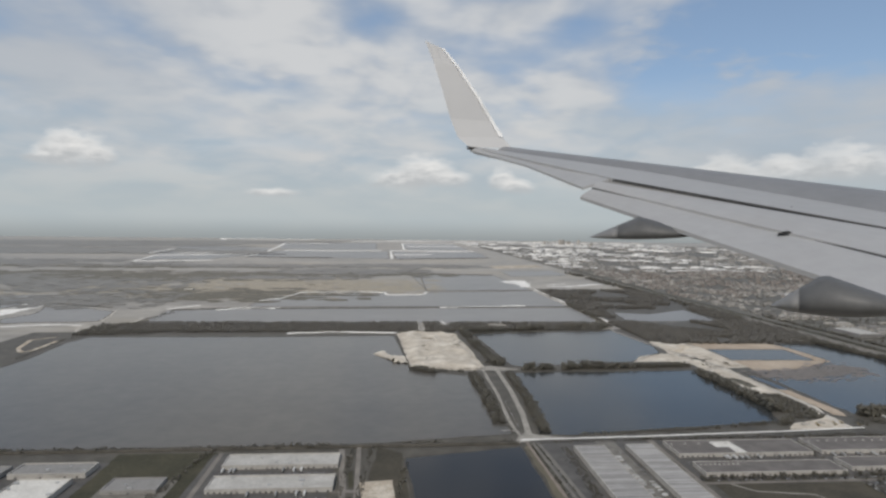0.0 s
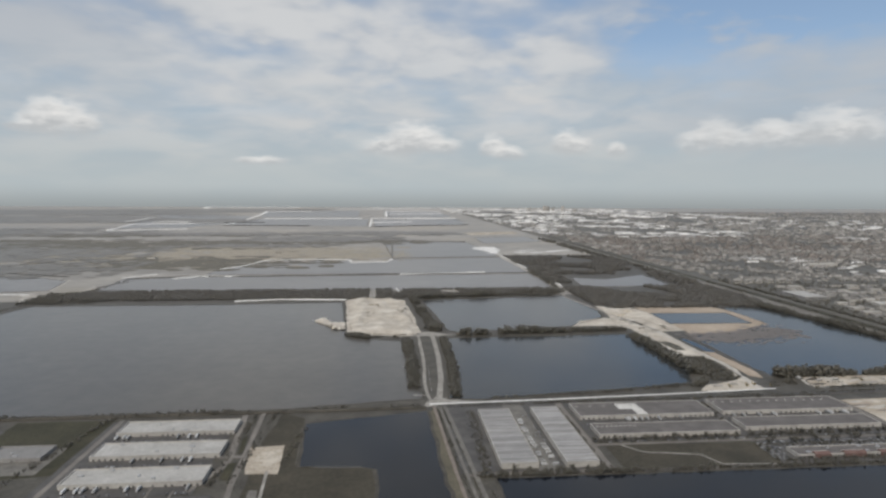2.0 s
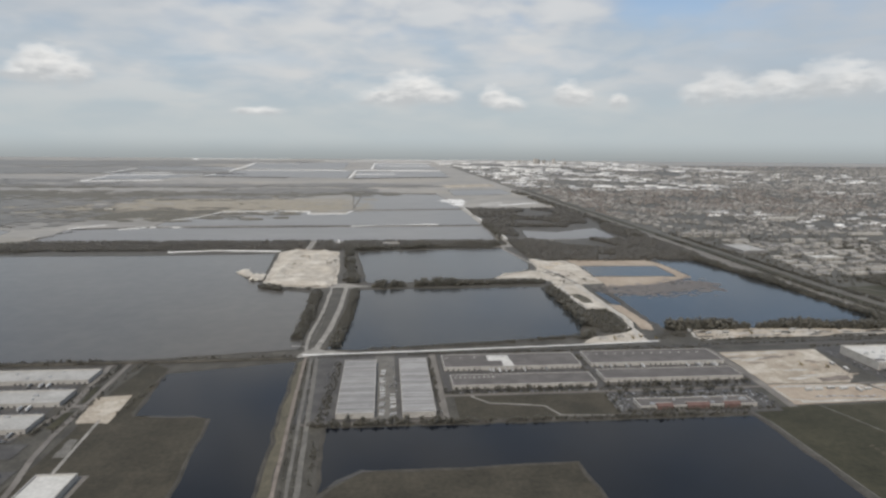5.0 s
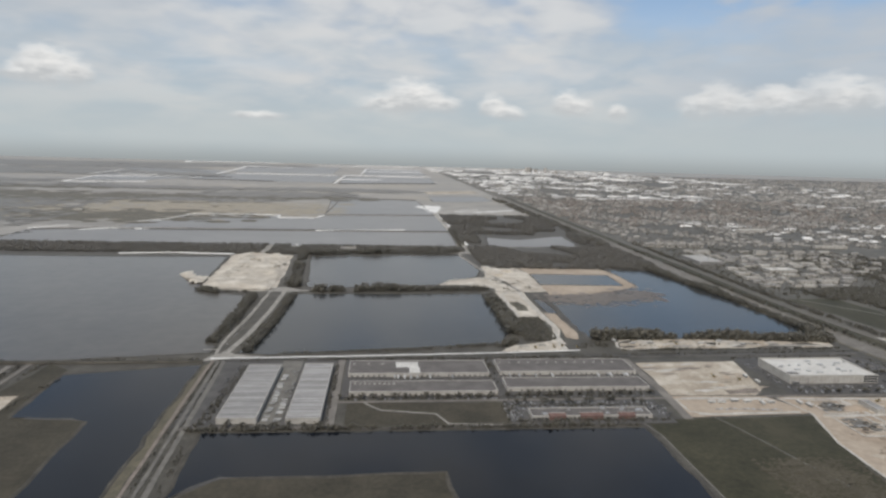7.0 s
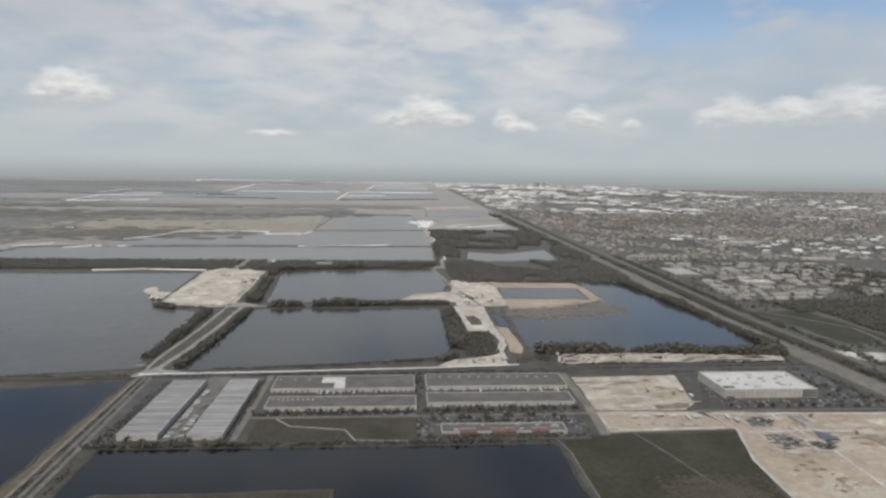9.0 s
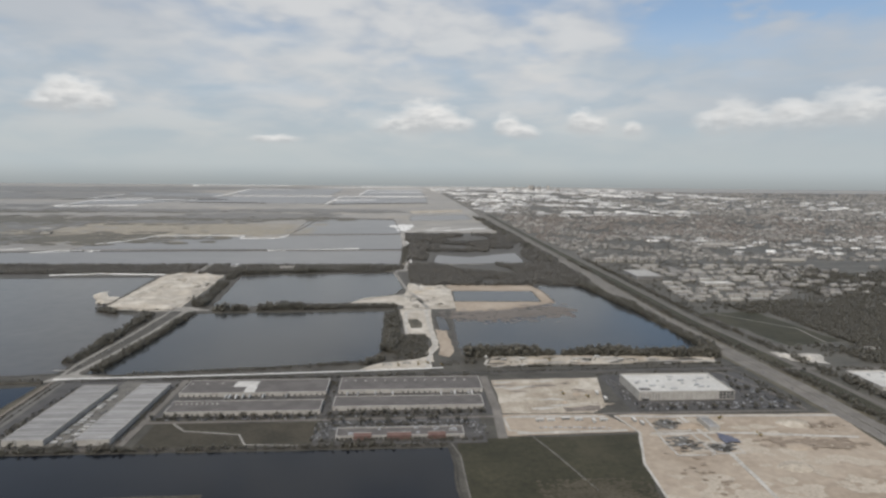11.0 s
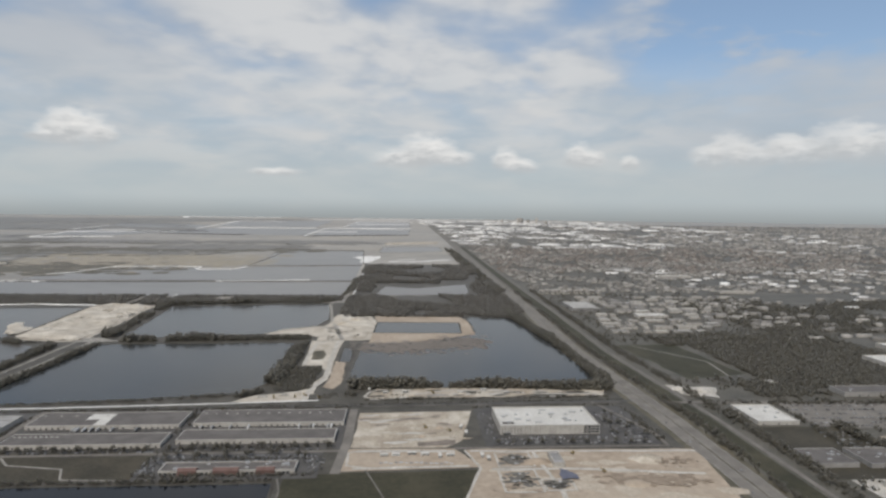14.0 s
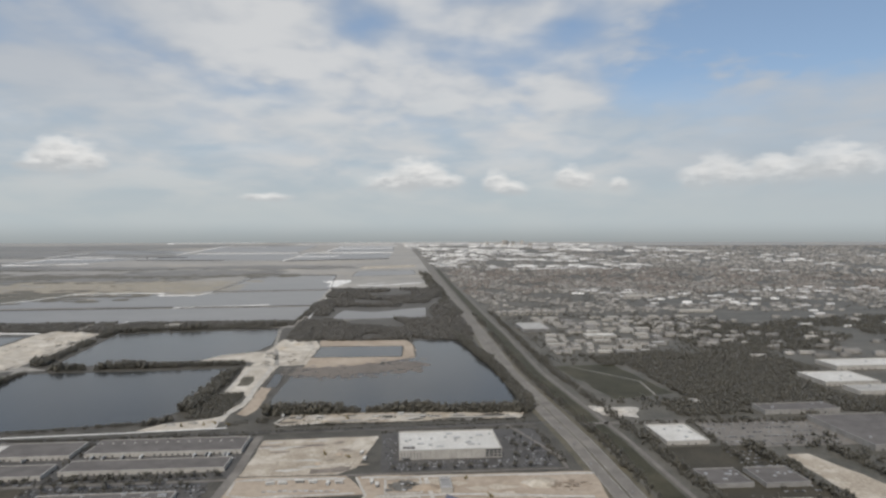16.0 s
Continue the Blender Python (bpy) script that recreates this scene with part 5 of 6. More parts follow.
BUSH_ROWS = [
    ([(313, 288), (384, 291)], 1.8, 1.3, 0.9),
    ([(386, 245), (384, 290)], 3, 1.5, 0.8),
]
for i, (line, w, tall, gap) in enumerate(SHORE_TREES + CAUSEWAY_TREES + LOT_TREES + STREET_TREES + HIGHWAY_TREES + BUSH_ROWS):
    belt(line, w, tall, gap, 200 + i, SH if i < 13 else "low dark bushes and street trees along the road")
WD = "dense dark woodland seen from above"
grove(-262, 598, 58, 656, 6500, 2.6, 311, "dark band of shore woodland between lake and pond", HAZELEAF, skip=[(22, 560, 30, 680), (46, 634, 57, 670)], cut=-0.6)
grove(58, 608, 222, 654, 3000, 2.6, 312, "dark band of shore woodland between lake and pond", HAZELEAF, cut=-0.5)
grove(-290, 584, -250, 650, 900, 2.2, 313, "dark shore woodland beside the lake", cut=-0.4)
grove(228, 532, 392, 664, 6500, 3.0, 301, WD, HAZELEAF)
grove(228, 668, 392, 1000, 6000, 4.0, 302, WD, HAZELEAF, skip=[(250, 660, 362, 770)])
grove(462, 300, 600, 460, 9000, 2.6, 303, WD, skip=[(570, 325, 620, 385), (600, 385, 700, 420), (462, 330, 480, 420), (500, 296, 550, 316)], cut=-0.7)
grove(560, 460, 900, 640, 6500, 3.0, 304, WD)
grove(425, 120, 470, 460, 700, 2.4, 305, "scattered dark trees beside the highway", skip=[(430, 205, 474, 292), (420, 300, 448, 326), (428, 335, 480, 425)])
grove(435, 450, 640, 680, 1800, 2.2, 306, "garden and street trees of the estate")
grove(430, 680, 1300, 1500, 9000, 2.3, 307, "trees among the far houses", HAZELEAF)
grove(480, 160, 640, 300, 900, 3.0, 308, "dark trees between the stores", skip=[(476, 150, 504, 250), (518, 244, 562, 292)])
grove(-330, 150, -100, 280, 500, 2.4, 309, "dark trees between the workshops", skip=[(-150, 200, -98, 276)])
grove(215, 318, 234, 365, 520, 1.8, 315, "dark low bushes on the knoll among haul tracks", name="bushes", cut=-0.9)
grove(380, 668, 398, 1400, 700, 4.5, 310, WD)

# ---- single trees of the lots ----
def make_tree(seed, tall):
    rng = np.random.default_rng(seed)
    t = thing("tree", 0, -500 - seed, 0, "small dark leafy street tree at the lots", "tree", "street trees")
    k, v, f = 6, [], []
    for z, r in ((0, 0.09), (tall * 0.3, 0.06), (tall * 0.6, 0.03)):
        v += [(r * math.cos(i * math.tau / k), r * math.sin(i * math.tau / k), z) for i in range(k)]
    f = [(j * k + i, j * k + (i + 1) % k, (j + 1) * k + (i + 1) % k, (j + 1) * k + i) for j in range(2) for i in range(k)]
    put("trunk", v, f, BARK, t)
    n = 26
    c = rng.normal(0, 1, (n, 3)) * (tall * 0.2, tall * 0.2, tall * 0.16) + (0, 0, tall * 0.66)
    cv, cf = clumps(rng, c, rng.uniform(0.08, 0.17, n) * tall)
    o = new("crown", fast_mesh("crown", cv, cf, LEAF))
    o.parent = t
    return t


TREES = [make_tree(s, h) for s, h in ((1, 2.2), (2, 1.8), (3, 2.6))]
R = random.Random(8)
spots = [(123.2 + i * 4.3, 240.5 + R.uniform(-0.6, 0.6)) for i in range(15)] + [(191 + i * 4.3, 242 + R.uniform(-0.6, 0.6)) for i in range(15)]
spots += [(75 + i * 5.3, 214.5 + R.uniform(-1, 1)) for i in range(9)] + [(318 + i * 6, 242 + R.uniform(-0.5, 0.5)) for i in range(11)]
spots += [(R.uniform(192, 250), R.uniform(232, 236)) for i in range(14)] + [(R.uniform(368, 382), R.uniform(248, 286)) for i in range(12)]
for i, (x, y) in enumerate(spots):
    m = pose(x, y, 0.1, 0, 0, R.uniform(0, 360))
    if i < 3:
        TREES[i].matrix_basis = m
    else:
        copy_thing(TREES[i % 3], m)


# ---- vehicles ----
def make_trailer():
    t = thing("truck_trailer", 0, -520, 0, "white box trailer parked at the loading docks", "trailer", "trailers at the docks")
    put("cargo_box", *box(-0.36, -1.7, 0.35, 0.36, 1.7, 1.1), TRAILER, t)
    put("chassis", *box(-0.2, -1.6, 0.22, 0.2, 1.6, 0.35), RUBBER, t)
    for y in (1.0, 1.4):
        for s in (-0.3, 0.3):
            v = [(s + e * 0.06, y + 0.15 * math.cos(i * math.tau / 8), 0.15 + 0.15 * math.sin(i * math.tau / 8)) for e in (-1, 1) for i in range(8)]
            put("wheel", v, [tuple(range(7, -1, -1)), tuple(range(8, 16))] + [(i, (i + 1) % 8, 8 + (i + 1) % 8, 8 + i) for i in range(8)], RUBBER, t)
    return t


first = make_trailer()
docks = [(x0 + k * st, y) for x0, x1, y, st in ((127, 186, 263, 1.4), (193, 254, 264.4, 1.5), (-69, -25, 257.8, 1.5), (-69, -25, 234.3, 1.5), (-69, -25, 211.4, 2.0)) for k in range(int((x1 - x0) / st)) if R.random() < 0.28]
docks += [(R.uniform(97.2, 98.2), 219.5 + 1.15 * k) for k in range(42) if R.random() < 0.6] + [(R.uniform(101.6, 102.2), 219.5 + 1.3 * k) for k in range(16) if R.random() < 0.6]
for i, (x, y) in enumerate(docks):
    m = pose(x, y, 0.14, 0, 0, R.choice((90, 270)) + R.uniform(-3, 3) if 94 < x < 104 else 180 + R.uniform(-2, 2))
    if i:
        copy_thing(first, m @ Matrix.Scale(0.62, 4) if 94 < x < 104 else m)
    else:
        first.matrix_basis = m


def car_park(label, rows, seed, name="parked_cars"):
    """Small cars in rows: body and cabin each. rows: x0, x1, y, gap, share taken."""
    rng = random.Random(seed)
    v, f = [], []
    for x0, x1, y, gap, share in rows:
        for i in range(int((x1 - x0) / gap)):
            if rng.random() < share:
                x, yy = x0 + (i + 0.5) * gap, y + rng.uniform(-0.1, 0.1)
                b = len(v)
                for hw, a0, a1, z in ((0.26, -0.6, 0.6, 0.1), (0.26, -0.6, 0.6, 0.3), (0.2, -0.36, 0.3, 0.44)):
                    v += [(x - hw, yy + a0, z + 0.13), (x + hw, yy + a0, z + 0.13), (x + hw, yy + a1, z + 0.13), (x - hw, yy + a1, z + 0.13)]
                for k in (0, 4):
                    f += [(b + k + j, b + k + (j + 1) % 4, b + k + 4 + (j + 1) % 4, b + k + 4 + j) for j in range(4)]
                f += [(b + 8, b + 9, b + 10, b + 11), (b + 3, b + 2, b + 1, b)]
    return tagged(put(name, v, f, CARS), label, "cars", kind="stuff")


car_park("rows of parked cars at the shops", [(192, 249, y, 0.8, 0.55) for y in (228, 229.6, 232.6, 234.2)] + [(186.5, 194, 218 + 2.1 * k, 0.9, 0.7) for k in range(8)] + [(246, 252, 220 + 2.4 * k, 0.9, 0.6) for k in range(5)], 1)
car_park("parked cars round the white hall", [(316, 382, y, 0.8, 0.4) for y in (242.5, 244.1, 247.4, 249)] + [(367, 382, 252 + 3 * k, 0.8, 0.4) for k in range(10)] + [(314, 320, 252 + 3 * k, 0.8, 0.4) for k in range(10)], 2)
car_park("cars and vans in the yard of the sheds", [(100.5, 104.6, 219 + 2.2 * k, 0.85, 0.3) for k in range(26)] + [(74, 78, 219 + 3 * k, 0.9, 0.3) for k in range(20)], 3)
car_park("parked cars along the dark warehouses", [(126, 187, 258.6, 0.9, 0.3), (192, 255, 261, 0.9, 0.3), (126, 187, 239, 0.9, 0.4), (192, 255, 240, 0.9, 0.4), (118, 120.6, 222, 0.8, 0.7), (118, 120.6, 232, 0.8, 0.7), (118, 120.6, 243, 0.8, 0.7), (118, 120.6, 256, 0.8, 0.7), (118, 120.6, 264, 0.8, 0.7)], 4)
car_park("cars parked between the pale warehouses", [(-71, -26, y, 0.9, 0.4) for y in (254, 230.6, 208)], 5)
car_park("parked cars at the stores", [(462, 528, y, 0.9, 0.4) for y in (258, 262, 268, 274, 280, 286)] + [(456, 472, 210 + 4 * k, 0.9, 0.4) for k in range(11)], 6)
car_park("cars on the highway", [(395.5, 398.5, 150 + 23 * k, 1.6, 0.35) for k in range(28)] + [(401.5, 404.5, 160 + 27 * k, 1.6, 0.35) for k in range(24)], 7, "highway_cars")


# ---- marker posts on the causeway ----
v_, f_ = box(-0.12, -0.12, 0, 0.12, 0.12, 0.7)
post_me = mesh_from("marker_post", v_, f_)
post_me.materials.append(TRAILER)
for i in range(13):
    o = new("marker_post", post_me)
    o.location = (63.6 - i * 0.1, 356 - i * 3.9, 0.02)
    tagged(o, "white marker post beside the gravel track", "post", "marker posts")

# ---- building site ----
def heap(x, y, r, h, mat, label, seed):
    rng = random.Random(seed)
    k, v, f = 14, [], []
    for j, (s, z) in enumerate(((1, 0), (0.7, 0.5), (0.35, 0.85))):
        v += [(s * r * math.cos(i * math.tau / k) * rng.uniform(0.8, 1.2), 0.7 * s * r * math.sin(i * math.tau / k) * rng.uniform(0.8, 1.2), z * h * rng.uniform(0.8, 1.1)) for i in range(k)]
    v.append((0, 0, h))
    f = [(j * k + i, j * k + (i + 1) % k, (j + 1) * k + (i + 1) % k, (j + 1) * k + i) for j in range(2) for i in range(k)] + [(2 * k + i, 2 * k + (i + 1) % k, 3 * k) for i in range(k)]
    o = put("earth_mound", v, f, mat, smooth=True)
    o.location = (x, y, 0.1)
    return tagged(o, label, "heap", "earth mounds")


for i, (x, y, r, h, m) in enumerate([(30, 560, 10, 2.0, SAND), (46, 540, 8, 1.8, SAND), (22, 590, 8, 2.4, SAND), (50, 580, 7, 2, SAND), (36, 500, 9, 1.6, SAND), (235, 500, 6, 2, SAND), (244, 514, 7, 2.4, SAND), (228, 480, 5, 1.8, GRAVEL),
                                   (212, 308, 3, 1.2, GRAVEL), (222, 310, 2.6, 1.4, GRAVEL), (285, 308, 3, 0.9, SAND), (310, 312, 3, 1.0, SAND), (345, 312, 3, 0.9, SAND), (330, 225, 5, 1.4, DIRT), (372, 226, 7, 1.6, SAND), (360, 205, 5, 1.2, DIRT), (296, 262, 2, 0.7, DIRT), (288, 252, 1.6, 0.6, DIRT), (350, 190, 6, 1.0, SAND), (425, 315, 4, 1.6, MARL), (435, 312, 5, 1.8, MARL)]):
    heap(x, y, r, h, m, "rounded heap of pale quarry spoil" if m in (SAND, MARL) else "rounded heap of brown earth and gravel", i)


def make_digger():
    t = thing("excavator", 0, -540, 0, "yellow excavator standing on the works yard", "excavator", "excavators")
    ym = YELLOW
    for s in (-0.35, 0.35):
        put("track", *box(s - 0.12, -0.6, 0, s + 0.12, 0.6, 0.3), RUBBER, t)
    put("house", *box(-0.45, -0.5, 0.32, 0.45, 0.5, 0.75), ym, t)
    put("cab", *box(-0.45, 0.05, 0.75, -0.05, 0.5, 1.2), GLASS, t)
    put("boom", [(0.05, 0.4, 0.7), (0.25, 0.4, 0.7), (0.25, 0.6, 0.5), (0.05, 0.6, 0.5), (0.05, 1.3, 1.6), (0.25, 1.3, 1.6), (0.25, 1.45, 1.45), (0.05, 1.45, 1.45)], [(0, 1, 5, 4), (1, 2, 6, 5), (2, 3, 7, 6), (3, 0, 4, 7), (4, 5, 6, 7), (3, 2, 1, 0)], ym, t)
    put("arm", *box(0.07, 1.35, 0.5, 0.23, 1.5, 1.55), ym, t)
    put("bucket", *box(-0.05, 1.2, 0.15, 0.35, 1.55, 0.5), UNIT, t)
    return t


YELLOW = material("machine_yellow", (0.26, 0.20, 0.09), (0.34, 0.26, 0.12), 1, 0.5)
TARP = material("blue_tarpaulin", (0.10, 0.105, 0.14), (0.16, 0.165, 0.20), 1.5, 0.6)
dg = make_digger()
for i, (x, y, a) in enumerate([(228, 307, 20), (233, 309, 80), (240, 306, 140), (218, 306, 30), (290, 262, 40), (300, 258, 110), (338, 228, 10), (352, 215, 70), (345, 232, 200), (296, 312, 60)]):
    m = pose(x, y, 0.15, 0, 0, a)
    if i:
        copy_thing(dg, m)
    else:
        dg.matrix_basis = m


def make_cabin():
    t = thing("site_cabin", 0, -560, 0, "white site cabin on the earth building plot", "cabin", "site cabins")
    put("body", *box(-1.5, -0.55, 0.12, 1.5, 0.55, 0.95), TRAILER, t)
    put("roof", *box(-1.56, -0.62, 0.95, 1.56, 0.62, 1.03), ROOF_WHITE, t)
    put("door", *box(-0.9, -0.57, 0.14, -0.55, -0.552, 0.8), DOOR, t)
    for x in (-0.1, 0.7):
        put("window", *box(x, -0.57, 0.45, x + 0.45, -0.552, 0.75), GLASS, t)
    for x in (-1.2, 1.2):
        put("skid", *box(x - 0.1, -0.5, 0, x + 0.1, 0.5, 0.12), RUBBER, t)
    return t


cb = make_cabin()
for i, (x, y, a) in enumerate([(273, 232.4, 2), (277.4, 232.5, -3), (283.4, 233.6, 0), (288.4, 232.6, 4), (294, 231, 88), (298, 231.5, 1), (310, 231, 90), (312, 228, 90), (272, 312.8, 10), (282, 313.4, 4), (322, 316.4, 0), (309.6, 311.6, -6), (333, 310.8, 3), (263.5, 318, 90), (305, 262, 80), (306.5, 255, 84)]):
    m = pose(x, y, 0.15, 0, 0, a)
    if i:
        copy_thing(cb, m)
    else:
        cb.matrix_basis = m
PR = random.Random(12)
pipe_me = {}
for m in (UNIT, WALL_GREY):
    pv = [(e * 0.65, 0.1 * math.cos(q * math.tau / 7), 0.1 + 0.1 * math.sin(q * math.tau / 7)) for e in (-1, 1) for q in range(7)]
    pipe_me[m] = mesh_from("pipe", pv, [(q, (q + 1) % 7, 7 + (q + 1) % 7, 7 + q) for q in range(7)] + [tuple(range(6, -1, -1)), tuple(range(7, 14))])
    pipe_me[m].materials.append(m)
for i in range(27):
    n_ = PR.randint(3, 7)
    spot = (272 + i * 1.85, 226.2 + PR.uniform(-0.5, 0.5) - 0.1 * i, 0.13) if i < 15 else (*PR.choice(((PR.uniform(317.5, 325.5), PR.uniform(223, 232)), (PR.uniform(316, 324.5), PR.uniform(203, 215.5)), (PR.uniform(330, 335.5), PR.uniform(202, 209)))), 0.275)
    t = thing("pipe_stack", *spot, "low stack of grey pipes on the building ground", "pipes", "pipe stacks")
    for j in range(n_):
        o = new("pipe", pipe_me[UNIT if i % 3 else WALL_GREY])
        o.parent, o.location = t, (PR.uniform(-0.12, 0.12), (j - n_ / 2) * 0.2, 0)
for i, (x0, y0, x1, y1) in enumerate([(315, 220.5, 328, 233.5), (314, 200, 327, 217.5), (328, 201, 338, 209.5)]):
    ribbon("kerb_path", [(x0, y0), (x1, y0), (x1, y1), (x0, y1), (x0, y0)], 0.9, 0.27, MARL, "pale kerb of a foundation on the building site", 0.2, 0, 80 + i, 3)
    tufts("site_earth", "trodden grey-brown ground inside a foundation kerb", [((x0 + x1) / 2, (y0 + y1) / 2, (x1 - x0) * 0.42, (y1 - y0) * 0.36, 60, 0.9)], TRACK, 84 + i, 0.28)
    tufts("site_earth", "dark rubble inside a foundation kerb", [((x0 + x1) / 2, (y0 + y1) / 2, (x1 - x0) * 0.4, (y1 - y0) * 0.3, 16, 0.7)], BANK, 94 + i, 0.44)
dune("tarpaulin", "crumpled faded blue tarpaulin over a spoil heap", [(336.5, 219), (341.6, 213), (341, 207.5), (335.5, 209), (335, 214)], 1.2, TARP, 9, 0.25, 0.6, 1.5)

# ---- the aircraft's wing beside the cabin window, as it stands at the start ----
F0, WS = 1115.8, 0.3     # WS: the scale of the land below
M0 = pose(*ROWS[0][1:])


def at(x, y, d):
    """A point of the wing from its bearing across and up from the cabin window and its distance abeam."""
    d *= WS
    return M0 @ Vector(((x - 784) / F0 * d, -(y - 441) / F0 * d, -d))


def loft(name, a, b, mat, parent, thick=0.05, n=14, label="", bow=0.0):
    """A curved slab between two edges, each given by points (bearing, height, distance) from tip to root."""
    def along(edge, s):
        s *= len(edge) - 1
        i = min(int(s), len(edge) - 2)
        p, q = Vector(edge[i]), Vector(edge[i + 1])
        # straight in space: interpolate the points, not the bearings
        return at(*p).lerp(at(*q), s - i)
    v, f = [], []
    up = M0.to_3x3() @ Vector((0, 1, 0))
    k = 5
    for i in range(n + 1):
        p, q = along(a, i / n), along(b, i / n)
        for j in range(k):
            s = j / (k - 1)
            w = p.lerp(q, s) + up * WS * bow * math.sin(math.pi * s)
            v += [w, w - up * WS * thick]
    for i in range(n):
        for j in range(k - 1):
            c = 2 * (i * k + j)
            e = 2 * ((i + 1) * k + j)
            f += [(c, c + 2, e + 2, e), (c + 1, e + 1, e + 3, c + 3)]
        c, e = 2 * i * k, 2 * (i + 1) * k
        f += [(c, e, e + 1, c + 1), (c + 2 * k - 2, c + 2 * k - 1, e + 2 * k - 1, e + 2 * k - 2)]
    for i in (0, n):
        for j in range(k - 1):
            c = 2 * (i * k + j)
            q = (c, c + 1, c + 3, c + 2)
            f.append(q if i == 0 else q[::-1])
    return put(name, v, f, mat, parent, label)


wing = tagged(new("aircraft_wing"), "grey airliner wing with lowered flaps and a blended winglet", "aircraft wing")
wing.empty_display_size = 0.3
LE = [(905, 262, 15.2), (1140, 288, 11.7), (1568, 338, 8.35), (1900, 377, 6.9)]
SL = [(880, 266, 15.2), (1140, 303, 11.2), (1568, 376, 7.7), (1900, 432, 6.3)]
L1 = [(838, 262, 15.2), (1085, 316, 10.1), (1568, 402, 6.75), (1900, 461, 5.5)]
L1B = [(1060, 321, 10.1), (1568, 406, 6.7), (1900, 466, 5.45)]
L2 = [(1048, 332, 10.05), (1340, 398, 7.35), (1568, 454, 5.95), (1900, 535, 4.8)]
L2B = [(1047, 334.5, 10.02), (1340, 401, 7.32), (1568, 457.5, 5.92), (1900, 539, 4.77)]
TE = [(1027, 348, 10.0), (1568, 527, 5.25), (1900, 636, 4.2)]
loft("leading_edge", LE, SL, SLATSKIN, wing, 0.16, 16, "leading edge with shade put into its darker colour", 0.05)
loft("skin_panel", SL, L1, WINGSKIN, wing, 0.14, 16, "grey upper wing skin", 0.02)
loft("aileron", [(838, 262, 15.2), (962, 289, 12.4), (1078, 317, 10.15)], [(832, 266, 15.2), (930, 292, 12.4), (1032, 332, 10.15)], WINGSKIN, wing, 0.04, 8, "grey aileron")
loft("flap_gap", [(1088, 317, 10.0), (1568, 403, 6.72), (1900, 462, 5.48)], [(1084, 319, 10.0), (1568, 406, 6.7), (1900, 465.5, 5.46)], GAP, wing, 0.02, 12, "dark gap before the flaps")
loft("flap", L1B, [(1048, 331, 10.05), (1568, 452, 5.97), (1900, 532, 4.82)], FLAPSKIN, wing, 0.06, 12, "light grey fore flap", 0.02)
loft("flap_gap", L2, L2B, GAP, wing, 0.02, 12, "dark gap between the flaps")
loft("flap", L2B, TE, FLAPSKIN, wing, 0.05, 12, "light grey aft flap", 0.01)
# winglet: a swept blade curving up from the tip
rowsw = [((832, 262), (905, 262)), ((810, 243), (889, 243)), ((797, 210), (872, 215)), ((783, 160), (842, 165)), ((768, 112), (810, 118)), ((752, 72), (784, 86))]
wv, wf = [], []
for i, (p, q) in enumerate(rowsw):
    dd = 15.2 + 0.12 * i
    for s in (0, 0.35, 0.8, 1.0):
        x, y = p[0] + (q[0] - p[0]) * s, p[1] + (q[1] - p[1]) * s
        thick = (0.02, 0.16, 0.10, 0.02)[(0, 0.35, 0.8, 1.0).index(s)]
        wv += [at(x, y, dd), at(x, y, dd + thick)]
for i in range(len(rowsw) - 1):
    for j in range(3):
        a, b = 8 * i + 2 * j, 8 * (i + 1) + 2 * j
        wf += [(a, a + 2, b + 2, b), (a + 1, b + 1, b + 3, a + 3)]
    a, b = 8 * i, 8 * (i + 1)
    wf += [(a, b, b + 1, a + 1), (a + 6, a + 7, b + 7, b + 6)]
a = 8 * (len(rowsw) - 1)
wf += [(a, a + 2, a + 3, a + 1), (a + 2, a + 4, a + 5, a + 3), (a + 4, a + 6, a + 7, a + 5)]
wl = put("winglet", wv, wf, WINGLETSKIN, wing, "white blended winglet")
ev = []
for i, (p, q) in enumerate(rowsw[1:]):
    dd = 15.2 + 0.12 * (i + 1) + 0.06
    w = 5 - i * 0.7
    ev += [at(q[0] - w, q[1], dd - 0.085), at(q[0] + 1.5, q[1] - 1, dd - 0.085)]
put("leading_strip", ev, [(2 * i, 2 * i + 1, 2 * i + 3, 2 * i + 2) for i in range(4)], EDGE, wl, "bright polished leading strip")
put("tail_light", *[[tuple(at(x, y, d)) for d in (15.15, 15.3) for x, y in ((826, 259), (848, 262), (848, 266), (827, 265))], [(0, 3, 2, 1), (4, 5, 6, 7), (0, 1, 5, 4), (1, 2, 6, 5), (2, 3, 7, 6), (3, 0, 4, 7)]], GAP, wl, "dark tip light housing")


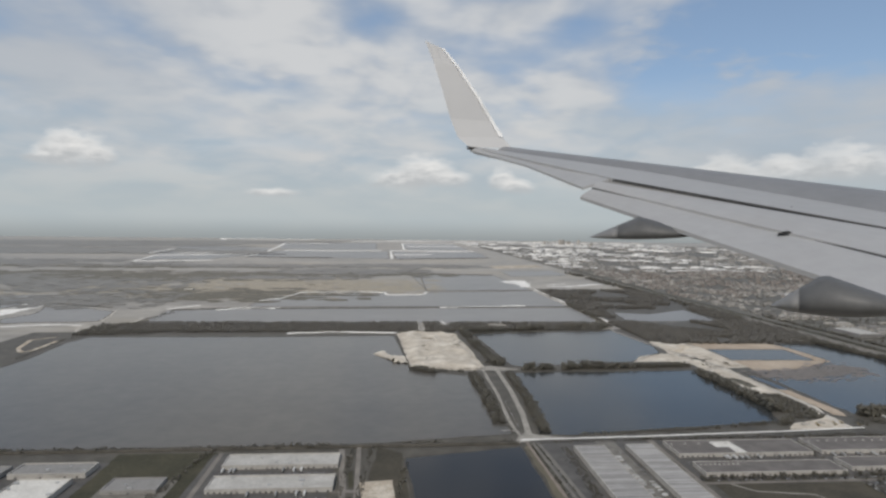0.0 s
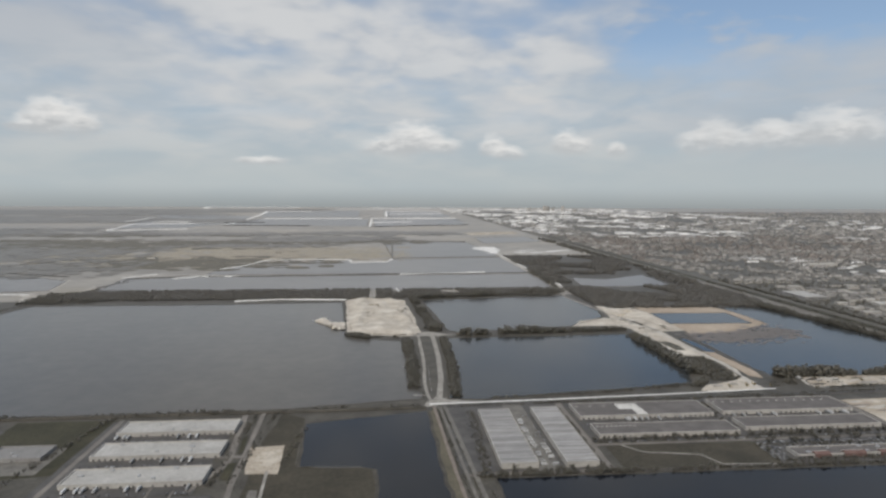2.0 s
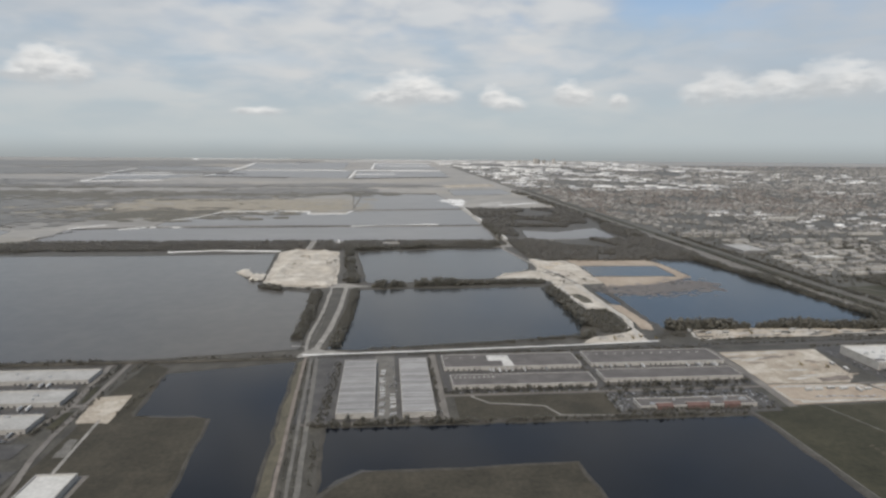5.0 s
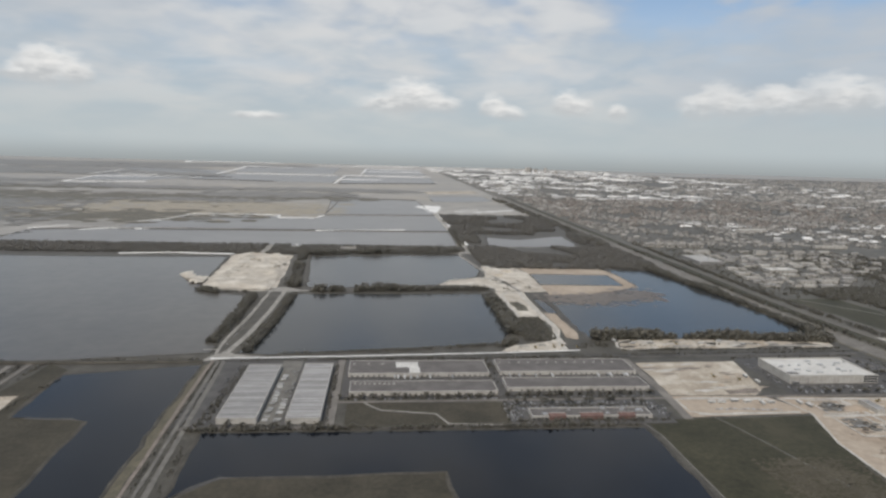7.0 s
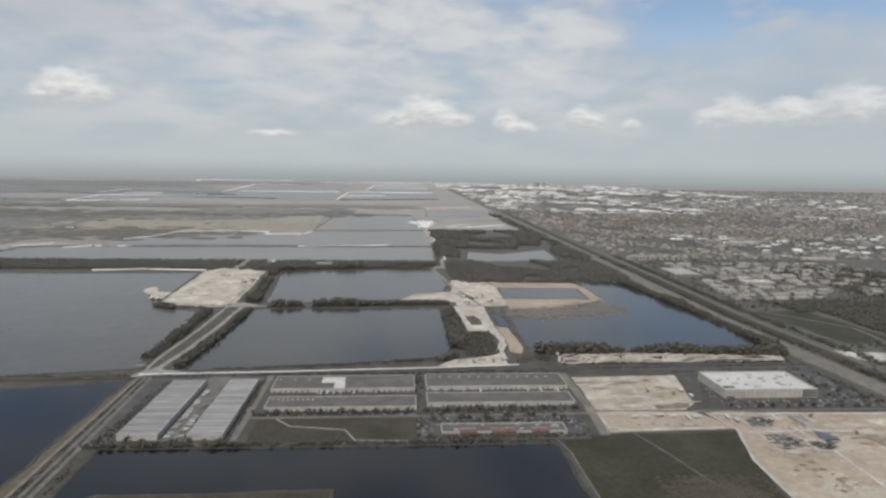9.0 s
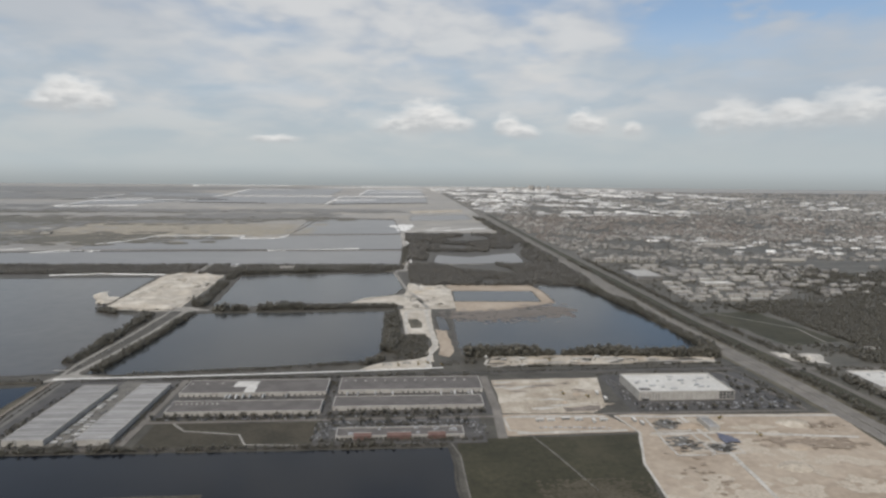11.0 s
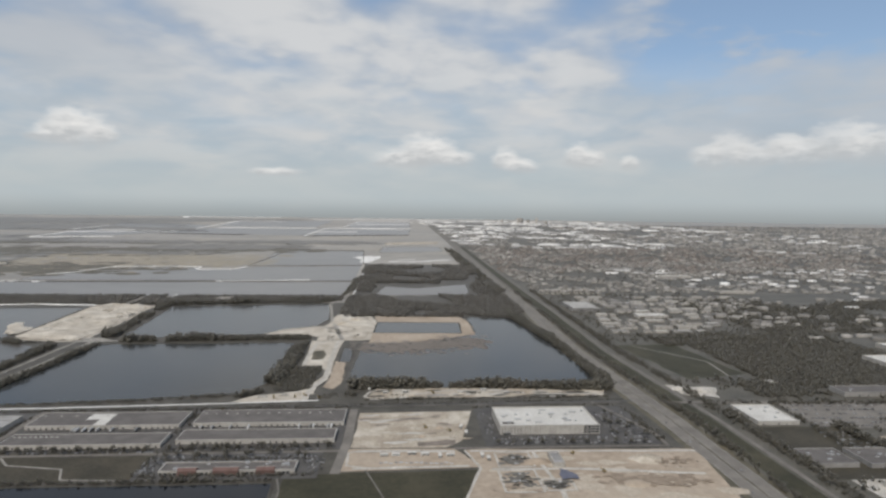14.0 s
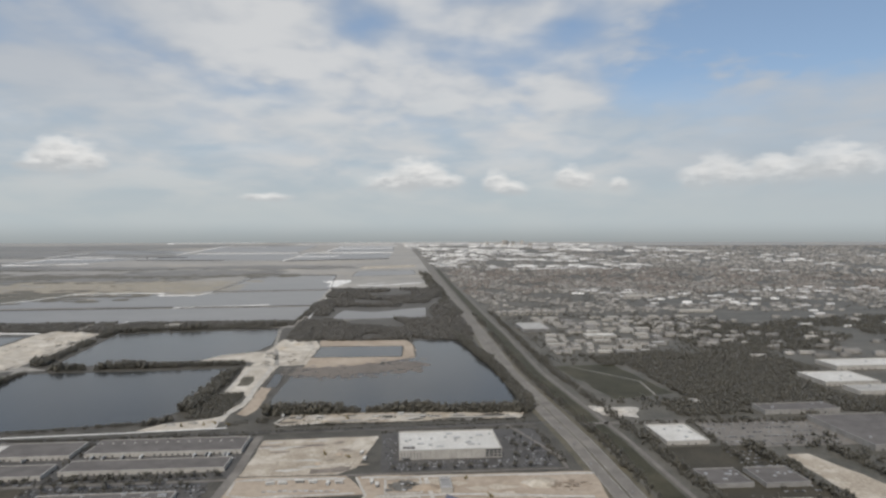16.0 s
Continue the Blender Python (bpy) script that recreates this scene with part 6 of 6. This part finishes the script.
def canoe(tip, top, end, low, d0, d1):
    """A pointed flap-track fairing, slung under the flap: peaked above, flat below, with a pale tail tip."""
    n, k = 16, 10
    peak = (top[0] - tip[0]) / (end[0] - tip[0])
    rings = []
    for i in range(n + 1):
        s = i / n
        x = tip[0] + (end[0] - tip[0]) * s
        y1 = tip[1] + (end[1] - tip[1]) * s
        up = (s / peak if s < peak else (1 - s) / (1 - peak)) * (0.5 * (tip[1] + end[1]) - top[1])
        dn = math.sin(math.pi * s) ** 0.7 * max(2.0, low[1] - 0.5 * (tip[1] + end[1]))
        d = d0 + (d1 - d0) * s
        wide = 0.32 * math.sin(math.pi * min(1, s + 0.02)) ** 0.7 + 0.01
        ring = []
        for j in range(k):
            g = j * math.tau / k
            c = math.cos(g)
            ring.append(at(x, y1 - (up * c if c > 0 else dn * c), d - wide * math.sin(g)))
        rings.append(ring)
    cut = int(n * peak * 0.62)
    for nm, i0, i1, m, lab in (("flap_fairing", cut, n, FAIRSKIN, "fairing under the flap, coloured dark for shade"), ("fairing_tip", 0, cut, FAIRTIP, "pale pointed fairing tip")):
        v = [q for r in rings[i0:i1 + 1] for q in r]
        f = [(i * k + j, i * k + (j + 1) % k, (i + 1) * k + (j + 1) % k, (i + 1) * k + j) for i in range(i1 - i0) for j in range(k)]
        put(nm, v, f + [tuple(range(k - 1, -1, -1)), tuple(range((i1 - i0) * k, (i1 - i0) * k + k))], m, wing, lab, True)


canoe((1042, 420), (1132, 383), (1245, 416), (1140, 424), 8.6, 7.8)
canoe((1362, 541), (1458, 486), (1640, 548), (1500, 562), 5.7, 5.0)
for (x, y, d, s) in ((1390, 412, 6.98, 14), (1212, 373, 8.45, 9), (1400, 368, 7.9, 10)):
    put("hinge_cover", [tuple(at(x + e * s, y + g * s * 0.25, d - h)) for h in (0.0, 0.1) for e, g in ((-1, 0.3), (0.2, -1), (1, 0), (0.2, 1))], [(0, 1, 2, 3), (7, 6, 5, 4), (0, 4, 5, 1), (1, 5, 6, 2), (2, 6, 7, 3), (3, 7, 4, 0)], GAP, wing)
